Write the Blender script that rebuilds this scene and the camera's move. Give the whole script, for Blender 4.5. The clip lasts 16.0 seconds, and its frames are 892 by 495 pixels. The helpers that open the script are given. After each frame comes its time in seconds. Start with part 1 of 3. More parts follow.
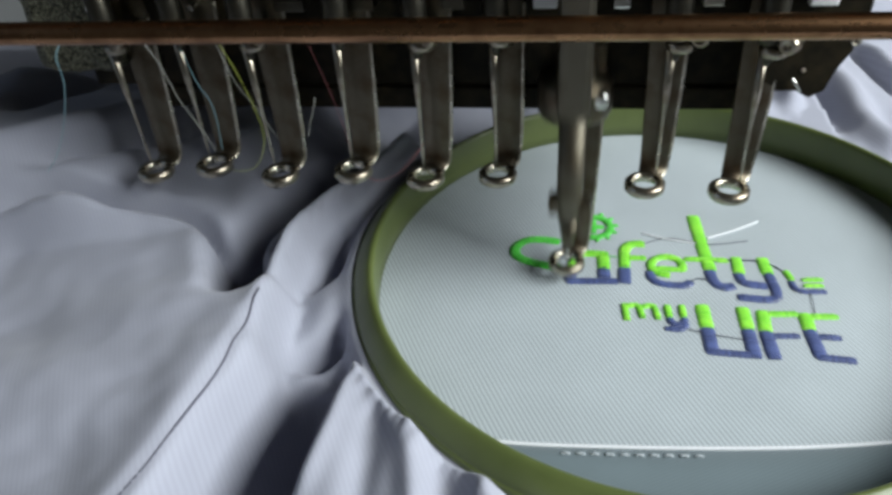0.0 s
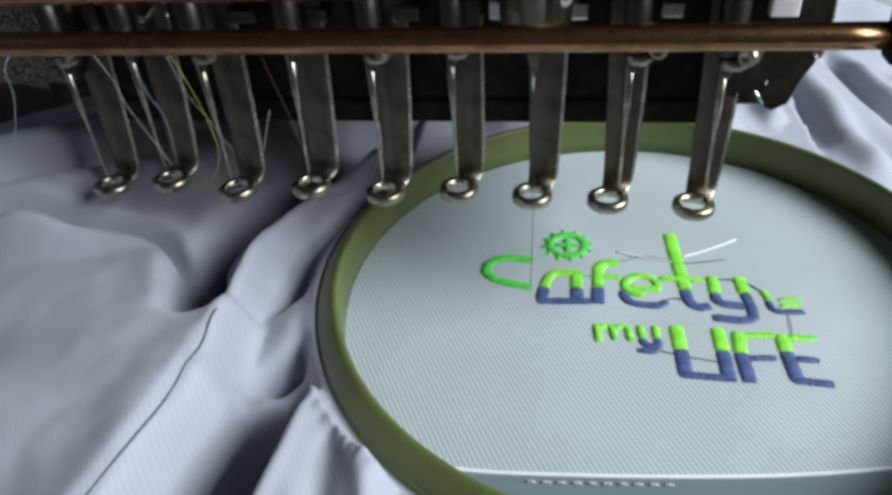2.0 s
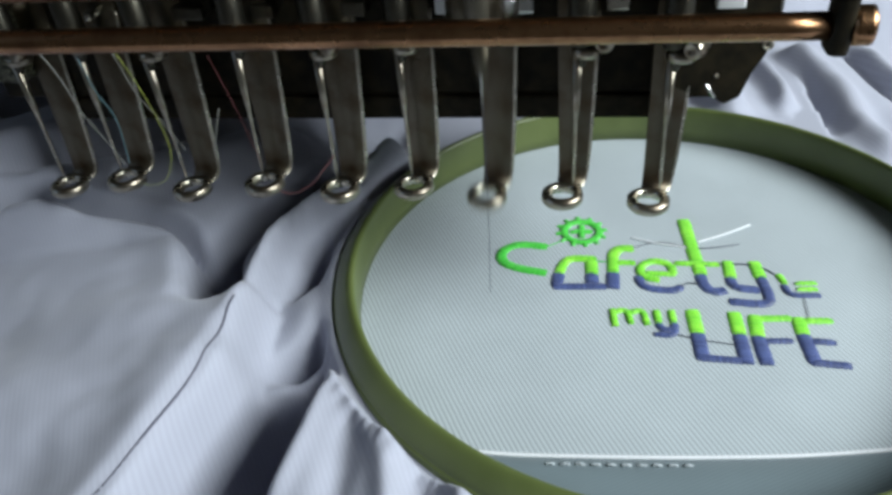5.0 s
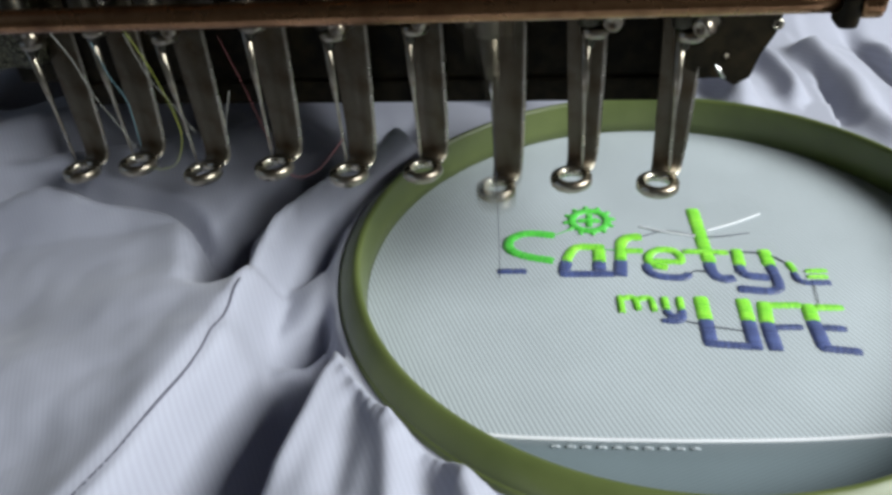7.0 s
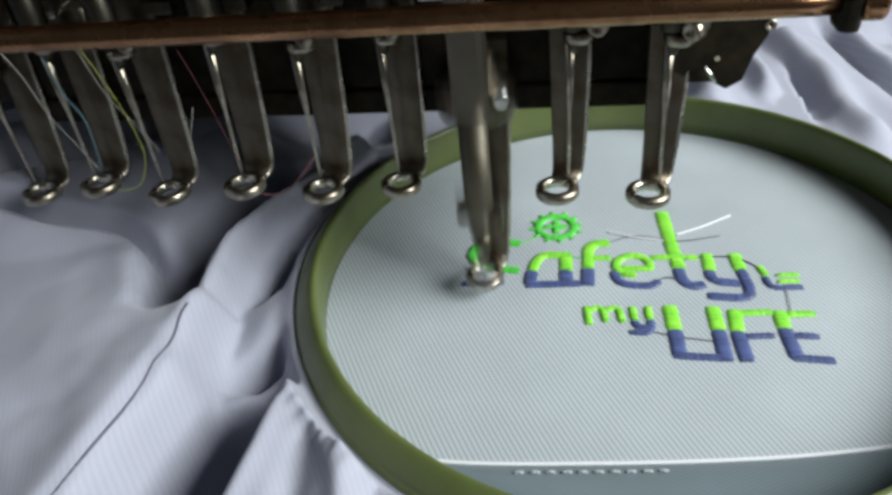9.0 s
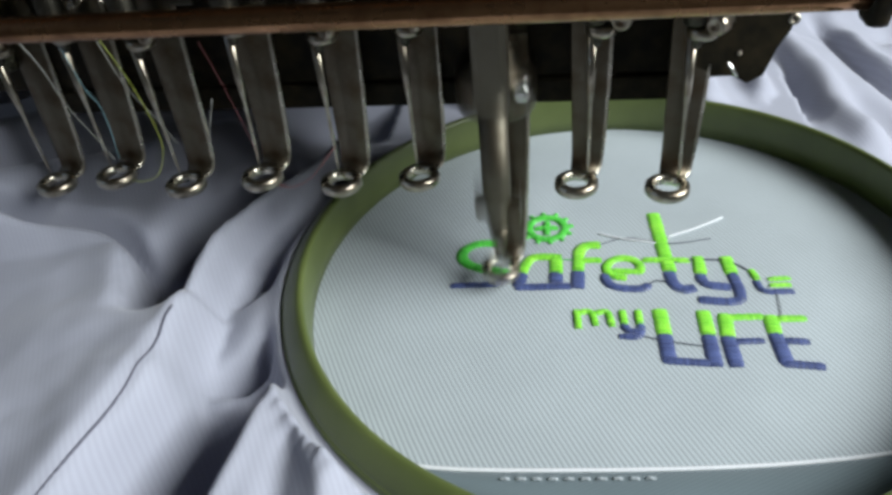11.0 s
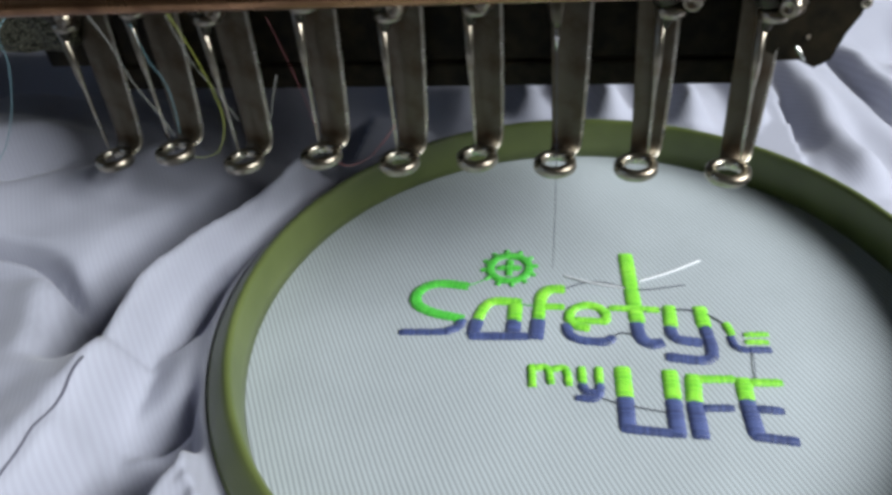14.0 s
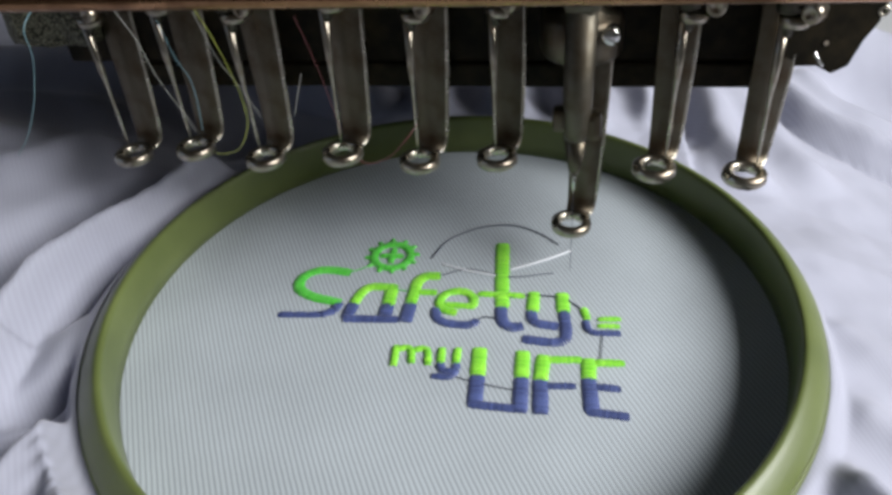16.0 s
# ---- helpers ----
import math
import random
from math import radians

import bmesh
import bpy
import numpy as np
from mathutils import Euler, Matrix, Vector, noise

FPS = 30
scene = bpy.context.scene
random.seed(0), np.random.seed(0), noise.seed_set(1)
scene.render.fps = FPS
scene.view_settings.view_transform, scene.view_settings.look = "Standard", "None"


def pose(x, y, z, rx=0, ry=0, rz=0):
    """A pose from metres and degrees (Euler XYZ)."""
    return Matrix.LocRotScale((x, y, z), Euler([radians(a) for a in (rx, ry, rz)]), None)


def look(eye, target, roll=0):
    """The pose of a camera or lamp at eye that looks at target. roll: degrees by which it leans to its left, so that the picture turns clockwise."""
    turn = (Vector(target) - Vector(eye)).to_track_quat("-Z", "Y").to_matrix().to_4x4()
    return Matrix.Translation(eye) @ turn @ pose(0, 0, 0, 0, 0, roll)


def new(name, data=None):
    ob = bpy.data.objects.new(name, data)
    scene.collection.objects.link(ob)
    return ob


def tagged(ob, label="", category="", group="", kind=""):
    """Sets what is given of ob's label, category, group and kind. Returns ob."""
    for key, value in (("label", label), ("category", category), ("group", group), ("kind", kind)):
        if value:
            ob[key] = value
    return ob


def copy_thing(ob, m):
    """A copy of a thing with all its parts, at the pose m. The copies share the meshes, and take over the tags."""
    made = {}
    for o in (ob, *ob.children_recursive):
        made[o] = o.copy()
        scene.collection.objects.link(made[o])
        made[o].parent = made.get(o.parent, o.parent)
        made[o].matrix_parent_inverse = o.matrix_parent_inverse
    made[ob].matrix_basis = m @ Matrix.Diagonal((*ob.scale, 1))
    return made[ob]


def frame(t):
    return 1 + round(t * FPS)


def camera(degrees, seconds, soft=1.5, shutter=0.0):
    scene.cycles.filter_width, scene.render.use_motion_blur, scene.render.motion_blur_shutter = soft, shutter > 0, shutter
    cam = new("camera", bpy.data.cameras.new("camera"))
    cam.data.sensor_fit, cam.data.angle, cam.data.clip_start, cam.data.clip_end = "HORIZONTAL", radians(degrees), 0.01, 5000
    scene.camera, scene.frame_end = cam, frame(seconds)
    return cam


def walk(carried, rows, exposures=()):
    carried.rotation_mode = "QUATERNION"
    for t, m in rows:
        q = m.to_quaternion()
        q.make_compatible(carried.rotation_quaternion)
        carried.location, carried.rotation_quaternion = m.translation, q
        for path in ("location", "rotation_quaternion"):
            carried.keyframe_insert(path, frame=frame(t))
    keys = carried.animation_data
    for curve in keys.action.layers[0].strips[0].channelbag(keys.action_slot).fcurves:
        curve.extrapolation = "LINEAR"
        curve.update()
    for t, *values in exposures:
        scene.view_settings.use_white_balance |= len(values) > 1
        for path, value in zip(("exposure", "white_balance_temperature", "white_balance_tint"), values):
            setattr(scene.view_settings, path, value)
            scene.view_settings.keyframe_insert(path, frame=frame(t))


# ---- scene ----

# ---------------------------------------------------------------- camera and its walk
cam = camera(61.54, 16.0, soft=3.4, shutter=0.5)
walk(cam, [
    (0, pose(0.0339, -0.1554, 0.1313, 52.04, 3.68, 7.74)),
    (0.5, pose(0.0348, -0.1558, 0.1305, 52.91, 3.59, 7.69)),
    (1, pose(0.0373, -0.1549, 0.1300, 53.00, 3.51, 7.65)),
    (1.5, pose(0.0409, -0.1531, 0.1283, 53.40, 3.39, 7.72)),
    (2, pose(0.0420, -0.1507, 0.1281, 53.24, 3.53, 7.52)),
    (2.5, pose(0.0414, -0.1511, 0.1281, 53.29, 3.64, 7.74)),
    (3, pose(0.0424, -0.1533, 0.1315, 53.41, 3.62, 7.90)),
    (3.5, pose(0.0456, -0.1534, 0.1287, 53.67, 3.25, 7.62)),
    (4, pose(0.0491, -0.1498, 0.1270, 53.31, 3.60, 7.53)),
    (6.5, pose(0.0558, -0.1473, 0.1236, 53.06, 4.59, 7.78)),
    (7, pose(0.0545, -0.1512, 0.1214, 53.79, 4.51, 8.40)),
    (7.5, pose(0.0531, -0.1466, 0.1222, 52.60, 4.89, 8.10)),
    (8, pose(0.0523, -0.1445, 0.1238, 52.63, 5.03, 7.58)),
    (8.5, pose(0.0554, -0.1393, 0.1207, 52.52, 5.30, 6.52)),
    (9, pose(0.0543, -0.1405, 0.1213, 52.84, 5.26, 6.64)),
    (11.5, pose(0.0493, -0.1415, 0.1217, 52.26, 4.81, 6.75)),
    (12, pose(0.0484, -0.1435, 0.1222, 52.28, 4.87, 7.84)),
    (12.5, pose(0.0449, -0.1432, 0.1208, 52.59, 4.48, 7.48)),
    (13, pose(0.0455, -0.1419, 0.1219, 52.01, 4.39, 7.14)),
    (13.5, pose(0.0492, -0.1404, 0.1226, 51.82, 4.80, 7.85)),
    (14, pose(0.0397, -0.1450, 0.1203, 52.08, 4.56, 8.04)),
    (14.5, pose(0.0337, -0.1470, 0.1218, 51.94, 4.37, 7.79)),
    (15, pose(0.0346, -0.1494, 0.1181, 53.01, 3.90, 8.22)),
    (15.5, pose(0.0327, -0.1497, 0.1217, 52.29, 3.44, 8.00)),
    (16, pose(0.0331, -0.1481, 0.1216, 52.14, 3.54, 7.75)),
], exposures=[(0, 0.0, 6450, 10), (2, 0.0, 6250, 9), (3.5, 0.0, 6150, 7), (4.2, 0.0, 6150, 7), (6.5, 0.0, 6500, 11), (9, 0.0, 6500, 11),
              (12.5, 0.0, 6400, 10), (14, 0.0, 6450, 13), (16, 0.0, 6600, 17)])

# ---------------------------------------------------------------- light
world = bpy.data.worlds.new("sky")
scene.world = world
world.use_nodes = True
wn = world.node_tree.nodes
sky = wn.new("ShaderNodeTexSky")
sky.sky_type, sky.sun_disc = "NISHITA", False
sky.sun_elevation, sky.sun_rotation = radians(40), radians(70)
world.node_tree.links.new(sky.outputs["Color"], wn["Background"].inputs["Color"])
wn["Background"].inputs["Strength"].default_value = 0.12


def area_light(name, eye, target, w, h, watts, color):
    lamp = bpy.data.lights.new(name, "AREA")
    lamp.shape, lamp.size, lamp.size_y, lamp.energy, lamp.color = "RECTANGLE", w, h, watts, color
    ob = new(name, lamp)
    ob.matrix_world = look(eye, target)
    return ob


area_light("daylight_east", (0.88, -0.20, 0.62), (0, -0.08, 0.1), 0.8, 0.5, 23.5, (0.94, 0.99, 0.98))
# weak bluish fill added at the front left, no source known there
area_light("fill_west", (-1.42, -0.55, 0.75), (0, -0.55, 0.6), 0.9, 0.9, 0.5, (0.84, 0.90, 1.0))

# ---------------------------------------------------------------- helpers of this scene
MM = 0.001


def part(name, bm, material, parent=None, label="", smooth=True):
    me = bpy.data.meshes.new(name)
    bm.to_mesh(me)
    bm.free()
    me.materials.append(material)
    if smooth:
        for p in me.polygons:
            p.use_smooth = True
    ob = new(name, me)
    if parent is not None:
        ob.parent = parent
    if label:
        ob["label"] = label
    return ob


def empty(name, label, category, group="", kind=""):
    return tagged(new(name), label, category, group, kind)


def box(bm, x0, x1, y0, y1, z0, z1, bevel=0.0):
    vs = bmesh.ops.create_cube(bm, size=1)["verts"]
    bmesh.ops.scale(bm, vec=(x1 - x0, y1 - y0, z1 - z0), verts=vs)
    bmesh.ops.translate(bm, vec=((x0 + x1) / 2, (y0 + y1) / 2, (z0 + z1) / 2), verts=vs)
    if bevel:
        es = {e for v in vs for e in v.link_edges}
        bmesh.ops.bevel(bm, geom=list(es), offset=bevel, segments=2, affect="EDGES", profile=0.6)
    return bm


def lathe(bm, profile, n=24, at=(0, 0, 0), closed=False):
    """Turns (radius, height) pairs about an upright axis."""
    rings = []
    for r, z in profile:
        rings.append([bm.verts.new((at[0] + r * math.cos(2 * math.pi * k / n), at[1] + r * math.sin(2 * math.pi * k / n), at[2] + z)) for k in range(n)])
    pairs = list(zip(rings, rings[1:] + ([rings[0]] if closed else [])))
    if not closed:
        pairs = pairs[:len(rings) - 1]
    for a, b in pairs:
        for k in range(n):
            bm.faces.new((a[k], a[(k + 1) % n], b[(k + 1) % n], b[k]))
    if not closed:
        for ring, flip in ((rings[0], True), (rings[-1], False)):
            bm.faces.new(ring[::-1] if flip else ring)
    return bm


def curve_points(pts, step):
    """Points at even steps on a smooth line through pts."""
    p = [Vector(q) if len(q) == 3 else Vector((q[0], q[1], 0)) for q in pts]
    p = [p[0] * 2 - p[1]] + p + [p[-1] * 2 - p[-2]]
    fine = []
    for a, b, c, d in zip(p, p[1:], p[2:], p[3:]):
        for k in range(24):
            t = k / 24
            fine.append(0.5 * ((2 * b) + (c - a) * t + (2 * a - 5 * b + 4 * c - d) * t * t + (3 * b - a - 3 * c + d) * t ** 3))
    fine.append(p[-2])
    total = sum((b - a).length for a, b in zip(fine, fine[1:]))
    count = max(2, round(total / step))
    out, run, k = [fine[0]], 0.0, 1
    for a, b in zip(fine, fine[1:]):
        d = (b - a).length
        while k < count and run + d >= total * k / count:
            out.append(a.lerp(b, (total * k / count - run) / max(d, 1e-9)))
            k += 1
        run += d
    out.append(fine[-1])
    return out


def tube(bm, pts, r, n=8, step=None, taper=None):
    line = curve_points(pts, step or r * 3)
    up = Vector((0.13, 0.21, 0.97))
    rings = []
    for i, p in enumerate(line):
        d = (line[min(i + 1, len(line) - 1)] - line[max(i - 1, 0)]).normalized()
        a = d.cross(up)
        if a.length < 0.1:
            a = d.cross(Vector((1, 0, 0)))
        a.normalize()
        b = d.cross(a)
        rr = r if taper is None else r * taper(i / max(1, len(line) - 1))
        rings.append([bm.verts.new(p + (a * math.cos(2 * math.pi * k / n) + b * math.sin(2 * math.pi * k / n)) * rr) for k in range(n)])
    for a, b in zip(rings, rings[1:]):
        for k in range(n):
            bm.faces.new((a[k], a[(k + 1) % n], b[(k + 1) % n], b[k]))
    bm.faces.new(rings[0][::-1])
    bm.faces.new(rings[-1])
    return bm


# ---------------------------------------------------------------- materials
def material(name, color, rough=0.5, metal=0.0):
    m = bpy.data.materials.new(name)
    m.use_nodes = True
    b = m.node_tree.nodes["Principled BSDF"]
    b.inputs["Base Color"].default_value = (*color, 1)
    b.inputs["Roughness"].default_value = rough
    b.inputs["Metallic"].default_value = metal
    return m, m.node_tree.nodes, m.node_tree.links, b


def noise_tex(nodes, links, scale, detail=3, stretch=None):
    co = nodes.new("ShaderNodeTexCoord")
    t = nodes.new("ShaderNodeTexNoise")
    t.inputs["Scale"].default_value, t.inputs["Detail"].default_value = scale, detail
    if stretch:
        mp = nodes.new("ShaderNodeMapping")
        mp.inputs["Scale"].default_value = stretch
        links.new(co.outputs["Object"], mp.inputs["Vector"])
        links.new(mp.outputs["Vector"], t.inputs["Vector"])
    else:
        links.new(co.outputs["Object"], t.inputs["Vector"])
    return t


def ramp(nodes, links, fac, stops):
    r = nodes.new("ShaderNodeValToRGB")
    while len(r.color_ramp.elements) < len(stops):
        r.color_ramp.elements.new(0.5)
    for e, (p, c) in zip(r.color_ramp.elements, stops):
        e.position, e.color = p, (*c, 1)
    links.new(fac, r.inputs["Fac"])
    return r


def bump(nodes, links, b, height, strength, distance):
    n = nodes.new("ShaderNodeBump")
    n.inputs["Strength"].default_value, n.inputs["Distance"].default_value = strength, distance
    links.new(height, n.inputs["Height"])
    links.new(n.outputs["Normal"], b.inputs["Normal"])
    return n


def cloth_material(name, color, weave=0.6, contrast=0.16, turn=62, relief=0.2):
    m, nd, ln, b = material(name, color, 0.85)
    b.inputs["Sheen Weight"].default_value = 0.25
    b.inputs["Sheen Roughness"].default_value = 0.4
    co = nd.new("ShaderNodeTexCoord")
    mp = nd.new("ShaderNodeMapping")
    mp.inputs["Rotation"].default_value = (0, 0, radians(turn))
    ln.new(co.outputs["Object"], mp.inputs["Vector"])
    tw = nd.new("ShaderNodeTexWave")
    tw.wave_type, tw.bands_direction = "BANDS", "X"
    tw.inputs["Scale"].default_value = 0.314 / (weave * MM)
    tw.inputs["Distortion"].default_value = 0.6
    tw.inputs["Detail"].default_value = 1.0
    ln.new(mp.outputs["Vector"], tw.inputs["Vector"])
    big = noise_tex(nd, ln, 28, 4)
    c = Vector(color)
    r = ramp(nd, ln, big.outputs["Fac"], [(0.3, c * 0.9), (0.7, c * 1.06)])
    mix = nd.new("ShaderNodeMix")
    mix.data_type, mix.blend_type = "RGBA", "MULTIPLY"
    mix.inputs["Factor"].default_value = contrast
    ln.new(r.outputs["Color"], mix.inputs["A"])
    ln.new(tw.outputs["Color"], mix.inputs["B"])
    ln.new(mix.outputs["Result"], b.inputs["Base Color"])
    bump(nd, ln, b, tw.outputs["Fac"], relief, 0.1 * MM)
    return m


def metal_material(name, color, stain, rough=0.28, amount=0.5):
    m, nd, ln, b = material(name, color, rough, 1.0)
    n1 = noise_tex(nd, ln, 160, 5)
    n2 = noise_tex(nd, ln, 1400, 3, (1, 1, 0.15))
    r = ramp(nd, ln, n1.outputs["Fac"], [(0.62 - 0.3 * amount, color), (0.78, stain)])
    ln.new(r.outputs["Color"], b.inputs["Base Color"])
    rr = nd.new("ShaderNodeMapRange")
    rr.inputs["To Min"].default_value, rr.inputs["To Max"].default_value = rough * 0.7, rough * 1.7
    ln.new(n1.outputs["Fac"], rr.inputs["Value"])
    ln.new(rr.outputs["Result"], b.inputs["Roughness"])
    bump(nd, ln, b, n2.outputs["Fac"], 0.25, 0.05 * MM)
    return m


def thread_material(name, color, color2):
    m, nd, ln, b = material(name, color, 0.42)
    b.inputs["Sheen Weight"].default_value = 0.2
    n1 = noise_tex(nd, ln, 700, 2)
    geo = nd.new("ShaderNodeNewGeometry")
    add = nd.new("ShaderNodeMath")
    add.operation = "MULTIPLY_ADD"
    add.inputs[1].default_value = 0.55
    ln.new(geo.outputs["Random Per Island"], add.inputs[0])
    half = nd.new("ShaderNodeMath")
    half.operation = "MULTIPLY"
    half.inputs[1].default_value = 0.45
    ln.new(n1.outputs["Fac"], half.inputs[0])
    ln.new(half.outputs["Value"], add.inputs[2])
    r = ramp(nd, ln, add.outputs["Value"], [(0.2, color), (0.85, color2)])
    ln.new(r.outputs["Color"], b.inputs["Base Color"])
    return m


SEAMDARK = cloth_material("seam_thread", (0.09, 0.09, 0.125), 0.9, 0.3)
# same shirt cloth twice: the folds' shade put into SHIRT's darker lavender, PANEL lighter
SHIRT = cloth_material("shaded_lavender_twill", (0.365, 0.375, 0.445), 1.05, 0.07, -28, 0.07)
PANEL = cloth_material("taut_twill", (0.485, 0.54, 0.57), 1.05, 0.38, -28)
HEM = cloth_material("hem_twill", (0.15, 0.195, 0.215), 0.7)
STEEL = metal_material("worn_steel", (0.13, 0.115, 0.085), (0.075, 0.046, 0.026), 0.32, 0.6)
CHROME = metal_material("bright_steel", (0.75, 0.74, 0.70), (0.45, 0.38, 0.28), 0.16, 0.25)
DULL = metal_material("dull_steel", (0.085, 0.08, 0.064), (0.04, 0.03, 0.02), 0.36, 0.5)
BARSTEEL = metal_material("bar_steel", (0.16, 0.145, 0.112), (0.09, 0.068, 0.042), 0.42, 0.5)
RINGSTEEL = metal_material("ring_steel", (0.5, 0.47, 0.39), (0.18, 0.12, 0.07), 0.24, 0.6)
BRONZE = metal_material("copper_rod", (0.37, 0.205, 0.105), (0.13, 0.065, 0.034), 0.24, 0.45)
GREEN = thread_material("green_thread", (0.04, 0.44, 0.03), (0.12, 0.72, 0.08))
LIME = thread_material("lime_thread", (0.13, 0.55, 0.02), (0.34, 0.84, 0.06))
BLUE = thread_material("blue_thread", (0.025, 0.04, 0.13), (0.085, 0.12, 0.31))
NAVY = thread_material("dark_thread", (0.03, 0.035, 0.06), (0.06, 0.065, 0.1))
WHITE = thread_material("white_thread", (0.75, 0.77, 0.8), (0.85, 0.86, 0.88))
YELLOW = thread_material("yellow_thread", (0.34, 0.38, 0.06), (0.46, 0.5, 0.1))
RED = thread_material("red_thread", (0.17, 0.05, 0.05), (0.24, 0.07, 0.07))
PALE = thread_material("grey_thread", (0.3, 0.3, 0.27), (0.42, 0.42, 0.38))
CYAN = thread_material("blue_grey_thread", (0.16, 0.3, 0.34), (0.22, 0.4, 0.45))

BLACK, nd, ln, bb = material("black_casting", (0.01, 0.009, 0.007), 0.5)
cn = noise_tex(nd, ln, 300, 4)
cr = ramp(nd, ln, cn.outputs["Fac"], [(0.35, (0.011, 0.0095, 0.006)), (0.85, (0.034, 0.026, 0.014))])
ln.new(cr.outputs["Color"], bb.inputs["Base Color"])
bb.inputs["Specular IOR Level"].default_value = 0.1
bump(nd, ln, bb, cn.outputs["Fac"], 0.3, 0.2 * MM)

ROUGHCAST, nd, ln, bb = material("rough_cast_metal", (0.3, 0.3, 0.26), 0.4, 0.8)
cn = noise_tex(nd, ln, 1900, 4)
cr = ramp(nd, ln, cn.outputs["Fac"], [(0.42, (0.02, 0.02, 0.013)), (0.75, (0.42, 0.41, 0.28))])
ln.new(cr.outputs["Color"], bb.inputs["Base Color"])
bump(nd, ln, bb, cn.outputs["Fac"], 0.9, 0.6 * MM)

OLIVE, nd, ln, bb = material("olive_plastic", (0.125, 0.16, 0.045), 0.38)
cn = noise_tex(nd, ln, 60, 5)
cr = ramp(nd, ln, cn.outputs["Fac"], [(0.3, (0.085, 0.11, 0.031)), (0.75, (0.128, 0.158, 0.05))])
ln.new(cr.outputs["Color"], bb.inputs["Base Color"])
bump(nd, ln, bb, noise_tex(nd, ln, 900, 2).outputs["Fac"], 0.15, 0.1 * MM)

PAINT, nd, ln, bb = material("wall_paint", (0.14, 0.14, 0.135), 0.8)
bump(nd, ln, bb, noise_tex(nd, ln, 40, 4).outputs["Fac"], 0.2, 1 * MM)
CONCRETE, nd, ln, bb = material("concrete_floor", (0.28, 0.27, 0.25), 0.7)
cr = ramp(nd, ln, noise_tex(nd, ln, 6, 6).outputs["Fac"], [(0.3, (0.2, 0.19, 0.18)), (0.7, (0.34, 0.33, 0.3))])
ln.new(cr.outputs["Color"], bb.inputs["Base Color"])
TABLE, nd, ln, bb = material("table_laminate", (0.45, 0.46, 0.46), 0.4)
LABEL, nd, ln, bb = material("white_plate", (0.8, 0.8, 0.8), 0.5)

# ---------------------------------------------------------------- room
RE, RX, RY0, RY1, ZF, ZC = 0.9, 1.45, -1.6, 1.6, -0.85, 2.05


def structure(name, bm, mat):
    return tagged(part(name, bm, mat, smooth=False), kind="structure")


structure("floor", box(bmesh.new(), -RX - 0.2, RE + 0.2, RY0 - 0.2, RY1 + 0.2, ZF - 0.1, ZF), CONCRETE)
structure("ceiling", box(bmesh.new(), -RX - 0.2, RE + 0.2, RY0 - 0.2, RY1 + 0.2, ZC, ZC + 0.1), PAINT)
structure("wall_north", box(bmesh.new(), -RX, RE, RY1, RY1 + 0.12, ZF, ZC), PAINT)
structure("wall_south", box(bmesh.new(), -RX, RE, RY0 - 0.12, RY0, ZF, ZC), PAINT)


def wall_with_opening(name, x0, x1, y0, y1, z0, z1):
    bm = bmesh.new()
    box(bm, x0, x1, RY0 - 0.12, y0, ZF, ZC)
    box(bm, x0, x1, y1, RY1 + 0.12, ZF, ZC)
    box(bm, x0, x1, y0, y1, ZF, z0)
    box(bm, x0, x1, y0, y1, z1, ZC)
    structure(name, bm, PAINT)


wall_with_opening("wall_east", RE, RE + 0.12, -0.62, 0.22, 0.33, 0.92)
# unseen opening, added for the west fill lamp
wall_with_opening("wall_west", -RX - 0.12, -RX, -1.02, -0.08, 0.28, 1.22)

# ---------------------------------------------------------------- machine table under the garment
TZ = -46 * MM
table = empty("machine_table", "grey laminate machine table under the garment", "table")
part("tabletop", box(bmesh.new(), -0.5, 0.55, -0.13, 0.75, TZ - 0.03, TZ, 0.003), TABLE, table)
bed = empty("machine_bed", "narrow steel machine bed under the hoop", "machine bed")
part("bed_arm", box(bmesh.new(), 0.012, 0.062, -0.06, 0.45, TZ - 0.001, -2.2 * MM, 0.002), DULL, bed)
for lx in (-0.46, 0.5):
    for ly in (-0.09, 0.71):
        part("leg", box(bmesh.new(), lx - 0.02, lx + 0.02, ly - 0.02, ly + 0.02, ZF, TZ - 0.03, 0.002), DULL, table)

# ---------------------------------------------------------------- the garment
CX, CY = 58.6 * MM, -4.8 * MM       # the hoop's middle in the garment's space
R_IN, R_OUT, RIM = 75.0 * MM, 79.5 * MM, 12.0 * MM


def seg_dist(px, py, pts):
    """Distance from grid points to a broken line, the signed side, and the way along it (0..1)."""
    best, side, along = np.full(px.shape, 1e9), np.zeros(px.shape), np.zeros(px.shape)
    n = len(pts) - 1
    for i, ((ax, ay), (bx, by)) in enumerate(zip(pts, pts[1:])):
        dx, dy = bx - ax, by - ay
        l2 = dx * dx + dy * dy
        u = np.clip(((px - ax) * dx + (py - ay) * dy) / l2, 0, 1)
        d = np.hypot(px - ax - u * dx, py - ay - u * dy)
        s = np.sign(dx * (py - ay) - dy * (px - ax))
        m = d < best
        best, side, along = np.where(m, d, best), np.where(m, s, side), np.where(m, (i + u) / n, along)
    return best, side, along


